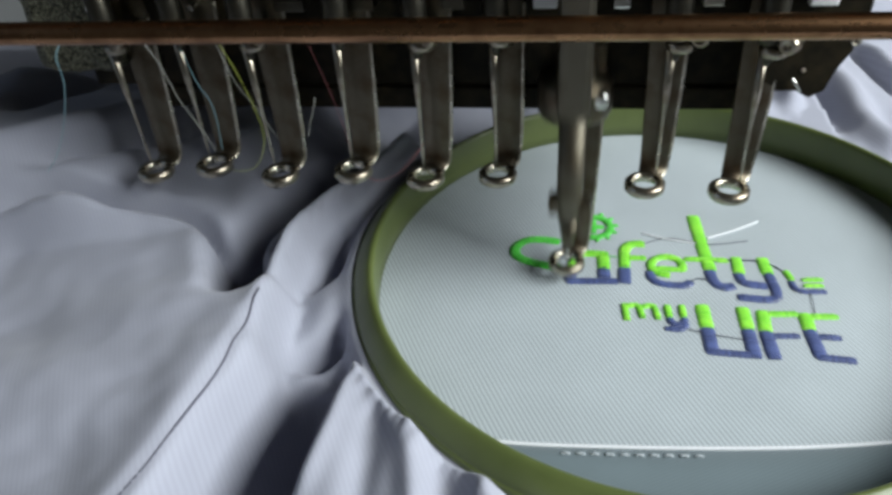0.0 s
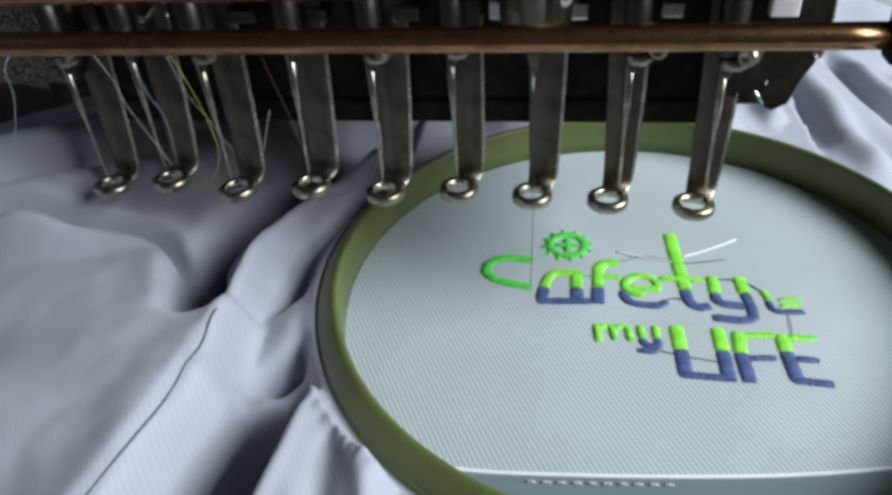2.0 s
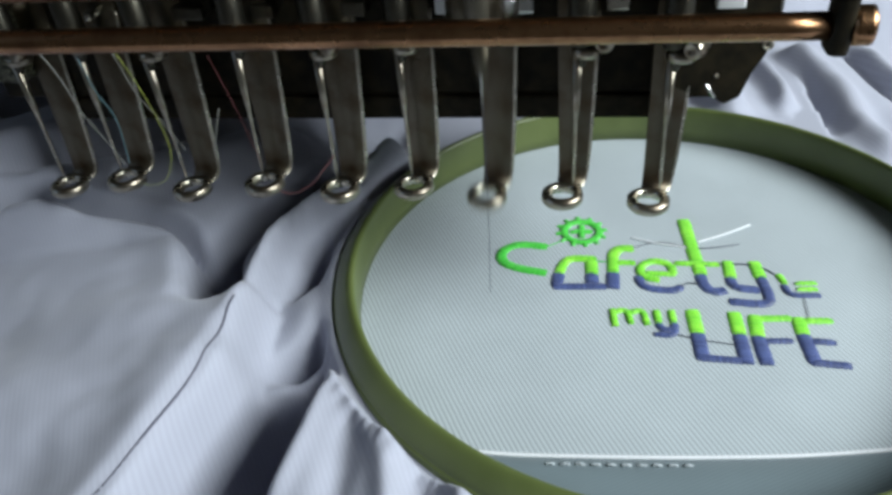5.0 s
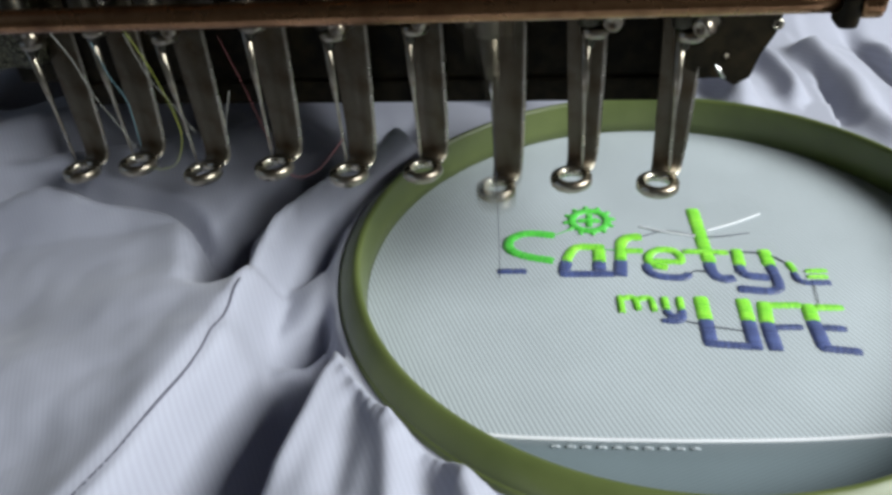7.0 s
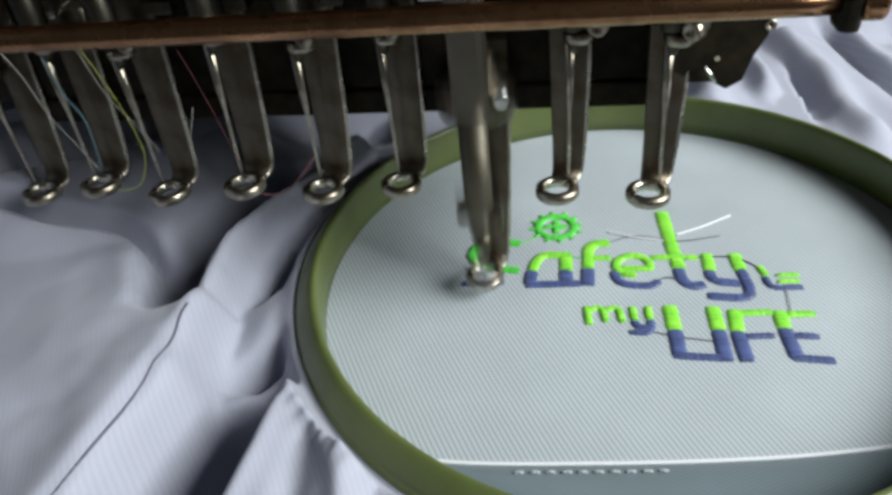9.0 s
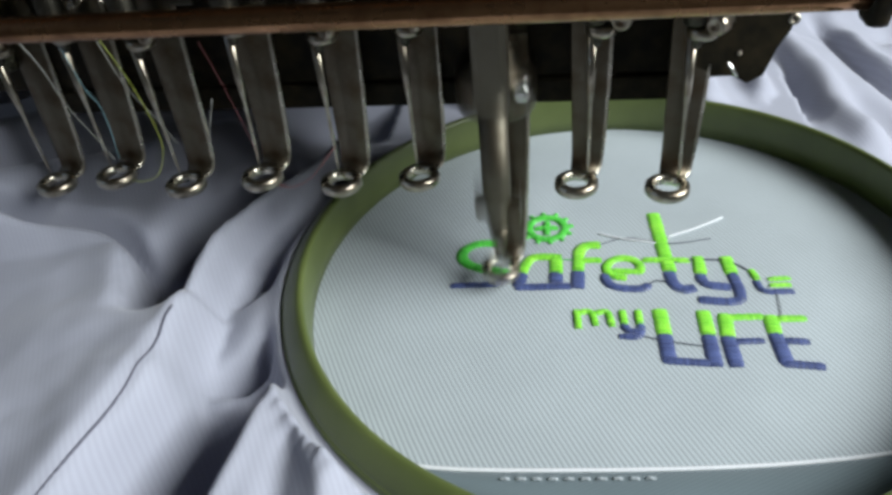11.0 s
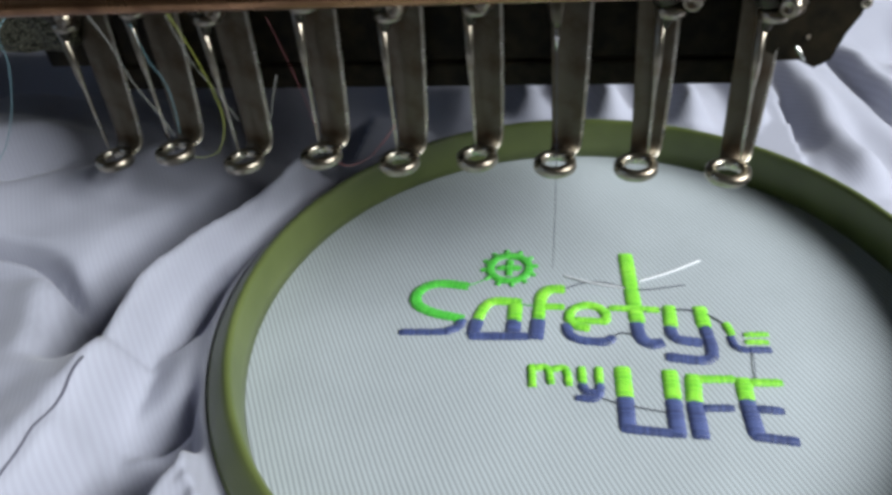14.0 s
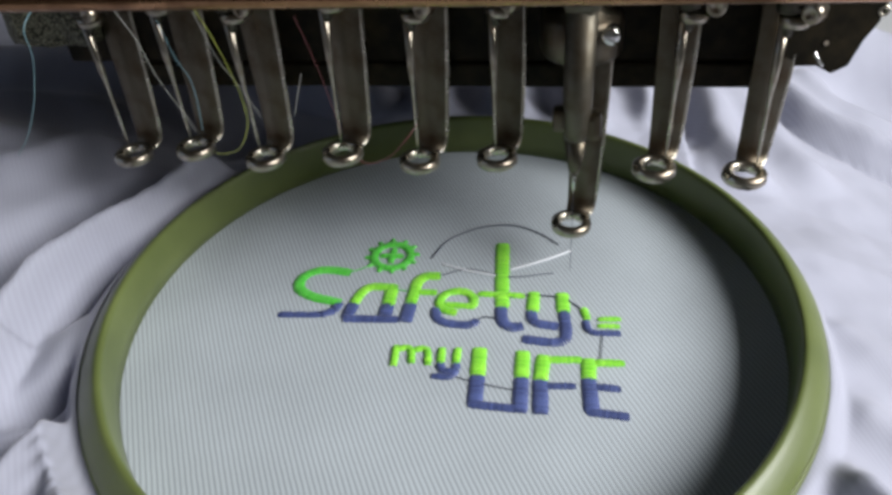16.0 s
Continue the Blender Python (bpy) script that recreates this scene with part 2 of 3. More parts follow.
def fold(px, py, pts, height, left, right, fade=0.15):
    """A fold along pts: its crest, the width of its left and right flank, all in mm."""
    smooth = [(v.x, v.y) for v in curve_points(pts, 3)]
    d, s, u = seg_dist(px, py, smooth)
    w = np.where(s > 0, left, right)
    ends = np.clip(np.minimum(u, 1 - u) / fade, 0, 1)
    ends = ends * ends * (3 - 2 * ends)
    return height * np.exp(-(d / w) ** 2) * (0.25 + 0.75 * ends)


def mound(px, py, x, y, rx, ry, turn, height, power=2.0):
    c, s = math.cos(radians(turn)), math.sin(radians(turn))
    u, v = (px - x) * c + (py - y) * s, -(px - x) * s + (py - y) * c
    return height * np.exp(-((u / rx) ** 2 + (v / ry) ** 2) ** (power / 2))


SEAM = [(-37.4, -38), (-37.0, -48), (-37, -60), (-39, -72), (-42, -86), (-48, -112)]


def step(v, edge, soft):
    return 1 / (1 + np.exp(-(v - edge) / soft))


def garment_height(px, py):
    """Height of the draped cloth in mm over a place in mm."""
    z = 3.0 - 38.0 * np.clip((px - 128) / 110, 0, 1) - 7.0 * np.clip((px - 92) / 24, 0, 1) * np.clip((py - 30) / 30, 0, 1)
    # the cloth between the lobe and the machine, sloping up towards the lobe
    z += (7.0 + 0.32 * np.clip(-px - 48, 0, 58)) * step(-px, 42, 5) * step(py, -12, 3) * step(-py, -64, 8)
    # the swollen lobe beside the hoop, its far edge turned over a narrow dark pocket
    turn = np.clip((px + 66) / 15, 0, 1)
    edge_y = -8 - 24 * turn * turn * (3 - 2 * turn) + 0.5 * np.maximum(0, px + 46) + 0.8 * np.sin(px / 15)
    away = np.clip(-(px + 40), 0, 95)
    lobe = step(edge_y - py, 0, 1.0) * step(-px, 34.5 - 3.5 * np.exp(-((py + 58) / 9) ** 2) + 2.5 * np.clip((-66 - py) / 20, 0, 1), 0.9)
    dome = 19.4 - 0.13 * away - 2.0 * np.exp(-((py - edge_y) / 5) ** 2)
    dome += mound(px, py, -72, -62, 24, 16, 20, 1.8) - mound(px, py, -98, -42, 20, 12, 20, 2.0) - mound(px, py, -84, -98, 20, 14, 0, 3.0)
    dome += fold(px, py, [(-33, -50), (-34.5, -60), (-37, -74), (-39, -92), (-41, -120)], 2.6, 2.5, 11, 0.1)
    swell = lobe * dome
    # the bright fold that grows out of the lobe and runs towards the back
    crest = fold(px, py, [(-12, 50), (-19, 34), (-27, 17), (-35, 3), (-38.5, -11), (-39, -24), (-38, -36), (-36, -46), (-33, -55)], 18.0, 3.4, 5.0, 0.12)
    z = (np.maximum(swell, 0) ** 6 + np.maximum(crest, 0) ** 6 + np.maximum(z, 0) ** 6) ** (1 / 6) + np.minimum(z, 0)
    # crease beside the bright fold, which the seam follows further down
    z -= fold(px, py, [(-20, 32), (-27, 15), (-32.5, 3), (-36, -9), (-37.5, -18)], 5.0, 1.3, 1.6, 0.3)
    z -= fold(px, py, SEAM, 1.1, 1.6, 1.3, 0.1)
    # the pocket and the valley behind it
    z -= fold(px, py, [(-130, -10), (-106, -4), (-90, -4), (-76, -3), (-66, -5), (-58, -12), (-54, -21), (-51, -29)], 14, 2.2, 1.6, 0.3)
    z -= mound(px, py, -53, -18, 4.8, 11, 22, 42, 3.0)
    z -= fold(px, py, [(-36, 46), (-43, 32), (-49, 16), (-53, 3), (-54, -10), (-53, -18)], 25, 3.2, 3.4, 0.25)
    # hollows between the fold and the hoop
    z -= fold(px, py, [(-29, 4), (-29.5, -6), (-30, -15), (-32, -20)], 10, 1.9, 2.2, 0.4)
    z -= fold(px, py, [(-18.5, -31), (-23, -38.5), (-30, -45.5)], 11, 2.4, 2.8, 0.3)
    z += mound(px, py, -25, -25, 7, 10, 0, 4) + mound(px, py, -27, -52, 5, 4, 40, 5)
    # the dark valley between the lobe and the crumpled flap
    z -= fold(px, py, [(-19, -49), (-22, -58), (-24.5, -72), (-27, -92), (-30, -120)], 20, 5.0, 8.0, 0.12)
    # the flap in front, its edge steep towards the valley, with gathers along the hoop
    flap = step(px - 0.12 * (py + 50), -12.8, 0.7) * step(-py, 43, 2.5) * step(-px, -34, 9)
    z += flap * (11.5 + 0.05 * (px + 12))
    z += fold(px, py, [(-11.5, -47), (-12.8, -58), (-14, -72), (-15.5, -90)], 2.2, 2.6, 1.6, 0.2)
    gather = np.exp(-((np.hypot(px - 58.6, py + 4.8) - 86.5) / 2.6) ** 2) * step(-py, 46, 2) * step(-px, -26, 5)
    z += gather * (0.35 * np.sin(px * 0.9 + 0.5 * py + np.sin(px * 0.37)) + 0.22 * np.sin(px * 1.9 - 0.8 * py + 1.4 * np.sin(px * 0.5)))
    z -= fold(px, py, [(-5, -62), (-4, -74), (-3, -92)], 2.2, 3.0, 3.6, 0.2)
    z += fold(px, py, [(2, -66), (5, -78), (9, -96)], 3.0, 3.4, 3.0, 0.2)
    z -= fold(px, py, [(8, -72), (13, -84), (18, -104)], 2.6, 3.6, 4.2, 0.2)
    z += fold(px, py, [(16, -78), (22, -90), (30, -112)], 4.0, 4.0, 4.4, 0.2)
    z -= fold(px, py, [(24, -80), (32, -92), (42, -112)], 2.6, 4.0, 4.0, 0.2)
    # folds behind the lobe
    z += fold(px, py, [(-150, -4), (-126, 5), (-108, 18), (-90, 36), (-78, 50)], 8, 9, 6, 0.2)
    z -= fold(px, py, [(-118, 2), (-102, 12), (-88, 26), (-80, 38)], 9, 2.8, 2.4, 0.25)
    z += fold(px, py, [(-76, 18), (-66, 30), (-57, 46), (-50, 60)], 7, 7, 6, 0.25)
    z -= fold(px, py, [(-150, 36), (-136, 56), (-124, 76)], 8, 5, 6, 0.2)
    z -= mound(px, py, -112, 24, 7, 5, 40, 4)
    z += fold(px, py, [(-170, 50), (-130, 66), (-84, 72), (-46, 78)], 11, 13, 9)
    z += fold(px, py, [(-220, 70), (-150, 95), (-90, 100), (-30, 112)], 20, 16, 14)
    z += fold(px, py, [(-40, 120), (0, 104), (30, 92)], 9, 8, 8)
    z -= mound(px, py, -24, 84, 34, 20, 10, 13)
    # folds on the far side
    z += fold(px, py, [(122, 150), (130, 125), (134, 106), (134, 91), (137, 76), (146, 60)], 9, 8, 7)
    z += fold(px, py, [(104, 134), (112, 108), (112, 90)], 8, 6, 4.5)
    z -= fold(px, py, [(118, 124), (122, 104), (125, 90), (128, 76)], 3, 4.5, 4.5)
    z += fold(px, py, [(136, 150), (148, 118), (156, 96), (170, 74)], 6, 9, 9)
    z -= fold(px, py, [(146, 172), (157, 148), (163, 131), (170, 117), (187, 107), (224, 96)], 4.5, 2.2, 2.6, 0.1)
    z += fold(px, py, [(156, 166), (168, 136), (186, 119), (230, 108)], 9, 10, 5)
    z += fold(px, py, [(172, 160), (188, 138), (230, 130)], 8, 9, 7)
    z += fold(px, py, [(58, 126), (62, 100), (70, 82)], 11, 6, 5)
    z += fold(px, py, [(80, 124), (88, 100), (92, 80)], 11, 6, 5)
    z += fold(px, py, [(36, 124), (38, 104), (44, 84)], 10, 6, 5)
    z += fold(px, py, [(-20, 170), (120, 200), (260, 170)], 26, 24, 24)
    # folds on the light side
    z += fold(px, py, [(130, -44), (139, -50), (152, -72), (162, -100)], 9, 6, 4)
    z += fold(px, py, [(140, -22), (160, -36), (190, -46)], 5, 7, 6)
    z += fold(px, py, [(146, 4), (156, -8), (176, -16)], 2, 6, 5)
    return z


def wrinkles(px, py):
    out = np.zeros(px.shape)
    for k, (wl, amp, ang) in enumerate(((46, 1.6, 0.5), (31, 1.1, 2.0), (19, 0.55, 1.1), (12, 0.28, 2.7), (8, 0.12, 0.2))):
        u = px * math.cos(ang) + py * math.sin(ang)
        v = -px * math.sin(ang) + py * math.cos(ang)
        out += amp * np.sin(2 * math.pi * (u / wl + 0.35 * np.sin(2 * math.pi * v / (wl * 2.3) + k)) + k * 1.7)
    return out


shirt = empty("shirt", "pale lavender-grey twill shirt, rumpled, clamped in a green hoop", "shirt")
NA, NR = 720, 120
ang = np.linspace(0, 2 * math.pi, NA, endpoint=False)
reach = np.full(NA, 330.0)
reach = np.where(np.sin(ang) < 0, np.minimum(reach, 122 / np.maximum(1e-3, -np.sin(ang))), reach)
rad = 81.4 + (reach[None, :] - 81.4) * (np.linspace(0, 1, NR)[:, None] ** 1.35)
PX, PY = CX / MM + rad * np.cos(ang)[None, :], CY / MM + rad * np.sin(ang)[None, :]
near = np.clip((rad - 82.0) / 4.2, 0, 1)
near = near * near * (3 - 2 * near)
SHELF = 5.6 + 2.4 * np.exp(-((ang - 3.25) / 0.5) ** 2)[None, :] + (0.45 * np.sin(ang * 17 + 2 * np.sin(ang * 5)) + 0.3 * np.sin(ang * 41))[None, :] * np.clip((rad - 81.6) / 4, 0, 1)
PZ = SHELF + (garment_height(PX, PY) + wrinkles(PX, PY) * 0.32 - SHELF) * near
PZ = np.maximum(PZ, np.where(np.abs(PX - 55) < 68, -1.5, -44.5))
bm = bmesh.new()
grid = [[bm.verts.new((PX[j, i] * MM, PY[j, i] * MM, PZ[j, i] * MM)) for i in range(NA)] for j in range(NR)]
for a, b in zip(grid, grid[1:]):
    for i in range(NA):
        bm.faces.new((a[i], b[i], b[(i + 1) % NA], a[(i + 1) % NA]))
drape = part("draped_cloth", bm, SHIRT, shirt, "pale lavender twill in soft deep folds, shade put into its colour")
thick = drape.modifiers.new("thickness", "SOLIDIFY")
thick.thickness, thick.offset = 0.5 * MM, -1

# a stitched seam that runs down the slope of the lobe
line = curve_points(SEAM, 2.0)
sx, sy = np.array([p.x for p in line]), np.array([p.y for p in line])
sz = garment_height(sx, sy) + wrinkles(sx, sy) * 0.32
bm = bmesh.new()
tube(bm, [(x * MM, y * MM, (z - 0.1) * MM) for x, y, z in zip(sx, sy, sz)], 0.32 * MM, 6, 1.0 * MM)
part("seam", bm, SEAMDARK, shirt, "dark stitched seam line")

# the taut round of cloth inside the hoop
bm = bmesh.new()
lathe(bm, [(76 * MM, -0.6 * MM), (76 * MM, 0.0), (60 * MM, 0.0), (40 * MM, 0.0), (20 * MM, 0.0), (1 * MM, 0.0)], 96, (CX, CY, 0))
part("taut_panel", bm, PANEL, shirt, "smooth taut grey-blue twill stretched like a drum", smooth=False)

# a hem with a stitched edge crosses the near side of the panel
hem = [(13, -61.6), (25.8, -62.0), (44, -61.2), (63.2, -59.9), (82, -58.0), (98.6, -55.4), (111, -52.6)]
hem_line = curve_points(hem, 1.5)
bm = bmesh.new()
rows = []
for p in hem_line:
    deep = math.sqrt(max(0.0, 75.5 ** 2 - (p.x - 58.6) ** 2)) - 4.8 + 2 * 4.8
    deep = max(0.6, min(15.0, p.y + deep - 4.8))
    rows.append([bm.verts.new((p.x * MM, (p.y - q * deep) * MM, h * MM)) for q, h in ((0, 0.1), (0.02, 0.55), (0.4, 0.6), (0.96, 0.5), (1.0, 0.1))])
for a, b in zip(rows, rows[1:]):
    for k in range(4):
        bm.faces.new((a[k], a[k + 1], b[k + 1], b[k]))
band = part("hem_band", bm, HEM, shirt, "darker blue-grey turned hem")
bm = bmesh.new()
tube(bm, [(x * MM, (y + 0.2) * MM, 0.5 * MM) for x, y in hem], 0.42 * MM, 6)
part("hem_edge", bm, WHITE, shirt, "white folded hem edge")
for k, p in enumerate(hem_line[14:34:2]):
    bm = bmesh.new()
    tube(bm, [((p.x - 0.9) * MM, (p.y - 1.9) * MM, 0.62 * MM), (p.x * MM, (p.y - 1.85) * MM, 0.85 * MM), ((p.x + 0.9) * MM, (p.y - 1.8) * MM, 0.62 * MM)], 0.3 * MM, 5, 0.3 * MM)
    part("hem_stitch", bm, PANEL, band)


# ---------------------------------------------------------------- embroidery
def satin(bm, pts, width, height=0.62, pitch=0.42, slant=0.0, ends=1.0):
    """Threads laid side by side across a line, in mm."""
    line = curve_points(pts, pitch)
    n = len(line)
    for i, p in enumerate(line):
        d = (line[min(i + 1, n - 1)] - line[max(i - 1, 0)]).normalized()
        side = Vector((-d.y, d.x, 0)) + d * slant
        run = min(i, n - 1 - i) * pitch
        w = width / 2 * min(1.0, 0.88 + 0.12 * run / (0.6 * ends)) + random.uniform(-0.09, 0.09)
        hgt = height * min(1.0, 0.6 + 0.4 * run / 0.8) * random.uniform(0.95, 1.03)
        rows = []
        for e, lift in ((-0.5, -0.09), (0.0, 0.0), (0.5, -0.09)):
            row = []
            for u in (-1.0, -0.72, -0.3, 0.3, 0.72, 1.0):
                q = p + d * (e * pitch * 1.04) + side * (u * w)
                zz = hgt * max(0.0, 1 - abs(u * 0.998) ** 3.2) ** 0.6 + lift * (1 if abs(u) < 1 else 0)
                row.append(bm.verts.new((q.x * MM, q.y * MM, (0.03 + max(0.0, zz)) * MM)))
            rows.append(row)
        for a, b in zip(rows, rows[1:]):
            for k in range(5):
                bm.faces.new((a[k], a[k + 1], b[k + 1], b[k]))
    return bm


def letter(name, label, greens, blues, green=LIME):
    """A stitched letter: strokes as (points, width)."""
    group = None
    for tone, strokes, mat in (("upper_stitching", greens, green), ("lower_stitching", blues, BLUE)):
        if not strokes:
            continue
        bm = bmesh.new()
        for pts, w in strokes:
            satin(bm, pts, w * 1.18)
        if group is None:
            group = part(name, bm, mat, shirt, label)
        else:
            part(tone, bm, mat, group, "blue satin stitching")
    return group


letter_s = letter("letter_s", "raised green satin-stitched letter S", [([(31.4, 9.1), (26, 9.8), (22.2, 9.2), (19.3, 6.2), (19.7, 2.2), (23.9, -0.6), (31.5, -2.4)], 2.5)], [], GREEN)
letter("letter_a", "raised letter a in green and blue satin stitch",
       [([(34.8, -2.6), (36.0, 1.7), (38.3, 4.0), (44.6, 4.0)], 2.4), ([(43.3, 3.5), (43.4, -2.4)], 3.0)],
       [([(34.8, -2.6), (34.3, -7.6)], 2.8), ([(33.8, -7.9), (46.8, -7.2)], 2.2), ([(43.3, -2.4), (43.4, -7.0)], 3.0)])
letter("letter_f", "raised letter f in green and blue satin stitch",
       [([(54.6, 9.2), (51.2, 8.9), (49.3, 6.5), (49.0, 2.0), (48.8, -1.6)], 2.7), ([(50.0, 2.7), (54.6, 2.9)], 1.8)],
       [([(48.8, -1.8), (48.6, -8.0)], 3.0)])
letter("letter_e", "raised letter e in green and blue satin stitch",
       [([(63.6, -1.9), (64.2, 0.6), (62.5, 3.1), (59.5, 3.7), (56.8, 2.2), (55.8, -0.7), (57.4, -3.2), (60.4, -3.9)], 2.1), ([(57.0, -1.3), (64.2, -1.6)], 1.7)],
       [([(55.3, -2.8), (55.9, -5.9), (58.4, -7.6), (63.6, -7.9), (65.6, -6.4)], 2.2)])
letter("letter_t", "tall raised letter t in green and blue satin stitch",
       [([(69.4, 23.1), (70.2, 10), (71.1, -1.4)], 3.1), ([(65.2, 3.1), (76.1, 3.0)], 1.7)],
       [([(70.8, -1.6), (71.4, -5.9), (73.4, -7.9), (76.2, -7.4)], 2.7)])
letter("letter_y", "raised letter y in green and blue satin stitch",
       [([(78.4, 4.3), (78.3, -2.3)], 2.7), ([(85.1, 4.4), (85.5, -2.1)], 2.8)],
       [([(78.0, -2.4), (79.0, -5.9), (84.4, -7.0)], 2.4), ([(85.6, -2.1), (86.2, -9.8), (84.1, -12.1), (76.7, -11.6)], 2.4)])
letter("letter_i", "small raised letter i in green and blue stitch", [([(90.2, -0.6), (91.0, -4.2)], 1.7)], [([(90.6, -4.8), (91.4, -7.9), (93.6, -8.6)], 1.6)])
letter("letter_s_small", "small raised letter s in green and blue stitch", [([(93.7, -4.0), (98.5, -3.6)], 1.3), ([(93.6, -6.2), (98.1, -6.0)], 1.3)], [([(93.4, -8.5), (98.3, -8.3)], 1.6)])
letter("letter_m", "small raised lime letter m",
       [([(48.1, -16.0), (48.5, -22.0)], 1.6), ([(48.3, -16.9), (51.4, -16.5), (52.4, -21.0)], 1.5), ([(52.2, -16.9), (55.2, -16.5), (56.1, -21.2)], 1.5)], [])
letter("letter_y_small", "small raised letter y in lime and blue stitch",
       [([(58.6, -16.0), (58.9, -20.6)], 1.6), ([(62.2, -15.8), (62.3, -20.3)], 1.6)],
       [([(58.7, -20.6), (59.8, -22.6), (62.2, -22.4), (62.4, -20.4)], 1.7), ([(62.6, -22.4), (61.5, -24.3), (57.7, -24.3)], 1.5)])
letter("letter_l", "raised capital L in lime and blue satin stitch", [([(67.1, -15.4), (67.4, -23.7)], 3.0)], [([(67.4, -23.7), (67.6, -31.6)], 3.0), ([(66.6, -31.4), (76.4, -31.9)], 1.9)])
letter("letter_i_capital", "raised capital I in lime and blue satin stitch", [([(76.8, -15.7), (76.9, -23.6)], 2.9)], [([(76.9, -23.6), (77.0, -32.8)], 2.9)])
letter("letter_f_capital", "raised capital F in lime and blue satin stitch", [([(81.4, -16.6), (80.9, -23.9)], 2.9), ([(82.2, -17.6), (89.6, -17.1)], 1.8)], [([(80.9, -23.9), (81.3, -32.8)], 2.9), ([(82.4, -25.2), (88.3, -24.8)], 1.6)])
letter("letter_e_capital", "raised capital E in lime and blue satin stitch", [([(91.2, -16.9), (91.1, -22.7)], 2.9), ([(92.4, -17.8), (98.7, -17.5)], 1.8)],
       [([(91.1, -22.7), (91.7, -31.6)], 2.9), ([(90.9, -31.4), (98.9, -32.1)], 1.9), ([(92.8, -24.6), (97.6, -24.9)], 1.7)])

# a cogwheel with a cross
bm = bmesh.new()
GXY, GR = (40.9, 16.5), 4.9
satin(bm, [(GXY[0] + GR * math.cos(a * math.pi / 8), GXY[1] + GR * math.sin(a * math.pi / 8)) for a in range(17)], 2.4)
satin(bm, [(GXY[0] - 2.9, GXY[1] - 0.1), (GXY[0] + 2.9, GXY[1] + 0.1)], 1.9)
satin(bm, [(GXY[0], GXY[1] + 2.9), (GXY[0], GXY[1] - 2.9)], 1.9)
cog = part("cogwheel_motif", bm, GREEN, shirt, "raised green cogwheel with a cross inside")
for k in range(12):
    a = 2 * math.pi * (k + 0.3) / 12
    bm = bmesh.new()
    satin(bm, [(GXY[0] + r * math.cos(a), GXY[1] + r * math.sin(a)) for r in (5.5, 7.0)], 1.4, 0.55)
    part("cog_tooth", bm, GREEN, cog)

# threads that jump from letter to letter, and loose ends
for name, pts, r, mat, label in (
        ("jump_thread", [(46.8, -7.0), (48.7, -6.6)], 0.16, NAVY, ""),
        ("jump_thread", [(44.6, 3.2), (49, 2.6)], 0.16, GREEN, ""),
        ("jump_thread", [(65.6, -6.4), (67.4, -5.2), (70.5, -5.6)], 0.16, NAVY, ""),
        ("jump_thread", [(71.5, 2.0), (78.4, 3.0), (85.2, 2.6), (90.2, -1.2)], 0.16, NAVY, ""),
        ("jump_thread", [(62.4, -24.0), (67, -25.6), (76.9, -27.2)], 0.12, NAVY, ""),
        ("jump_thread", [(94.4, -8.6), (94.2, -13), (93.6, -18.0)], 0.1, NAVY, ""),
        ("jump_thread", [(31.4, 9.1), (36.6, 12.6)], 0.14, GREEN, ""),
        ("loose_white_thread", [(54.4, 14.0), (61, 11.5), (68.9, 10.1)], 0.26, WHITE, "loose white thread end"),
        ("loose_white_thread", [(72.0, 12.6), (79.5, 16.2), (87.2, 21.3)], 0.26, WHITE, "loose white thread end"),
        ("loose_dark_thread", [(54.0, 9.0), (62, 12.0), (72, 9.6), (83, 12.0)], 0.12, NAVY, "thin dark thread lying on the cloth")):
    bm = bmesh.new()
    tube(bm, [(x * MM, y * MM, (0.35 if 0 < i < len(pts) - 1 else 0.15) * MM) for i, (x, y) in enumerate(pts)], r * MM, 6, 0.6 * MM)
    part(name, bm, mat, shirt, label)

bm = bmesh.new()
tube(bm, [(x * MM, y * MM, 0.3 * MM) for x, y in ((51.5, 16.0), (55.0, 24.0), (63.0, 30.0), (71.9, 31.4), (79.0, 28.0), (84.0, 23.5))], 0.17 * MM, 6, 0.8 * MM)
trail = part("trailing_thread", bm, NAVY, shirt, "dark thread trailing in an arc")
# the foot of the S grows stitch by stitch: each piece is drawn up through the cloth
S_FOOT = [(31.4, -2.8), (30.6, -5.4), (27.8, -6.9), (24.6, -7.2), (21.2, -7.4), (17.6, -7.6)]
s_pieces = []
for k, (a, b) in enumerate(zip(S_FOOT, S_FOOT[1:])):
    bm = bmesh.new()
    satin(bm, [a, ((a[0] + b[0]) / 2, (a[1] + b[1]) / 2), b], 2.5 if k < 2 else 2.1, 0.7, 0.42, 0.0, 0.1)
    s_pieces.append(part("lower_stitching", bm, BLUE, letter_s, "blue satin stitching"))

# ---------------------------------------------------------------- the hoop
hoop = empty("embroidery_hoop", "round olive-green plastic embroidery hoop around taut cloth", "embroidery hoop")
bm = bmesh.new()
prof = [(75.0, -2.0), (75.0, 4.0), (75.1, 10.9), (75.4, 11.7), (75.9, 12.05), (76.6, 11.9), (77.6, 11.2), (78.9, 10.1), (80.1, 8.9), (80.9, 7.7), (80.9, -2.0)]
lathe(bm, [(r * MM, z * MM) for r, z in prof], 160, (CX, CY, 0), closed=True)
part("inner_ring", bm, OLIVE, hoop)
bm = bmesh.new()
prof = [(80.92, -2.0), (80.92, 7.66), (81.25, 6.8), (81.5, 5.8), (81.6, 3.0), (81.6, -2.0)]
lathe(bm, [(r * MM, z * MM) for r, z in prof], 160, (CX, CY, 0), closed=True)
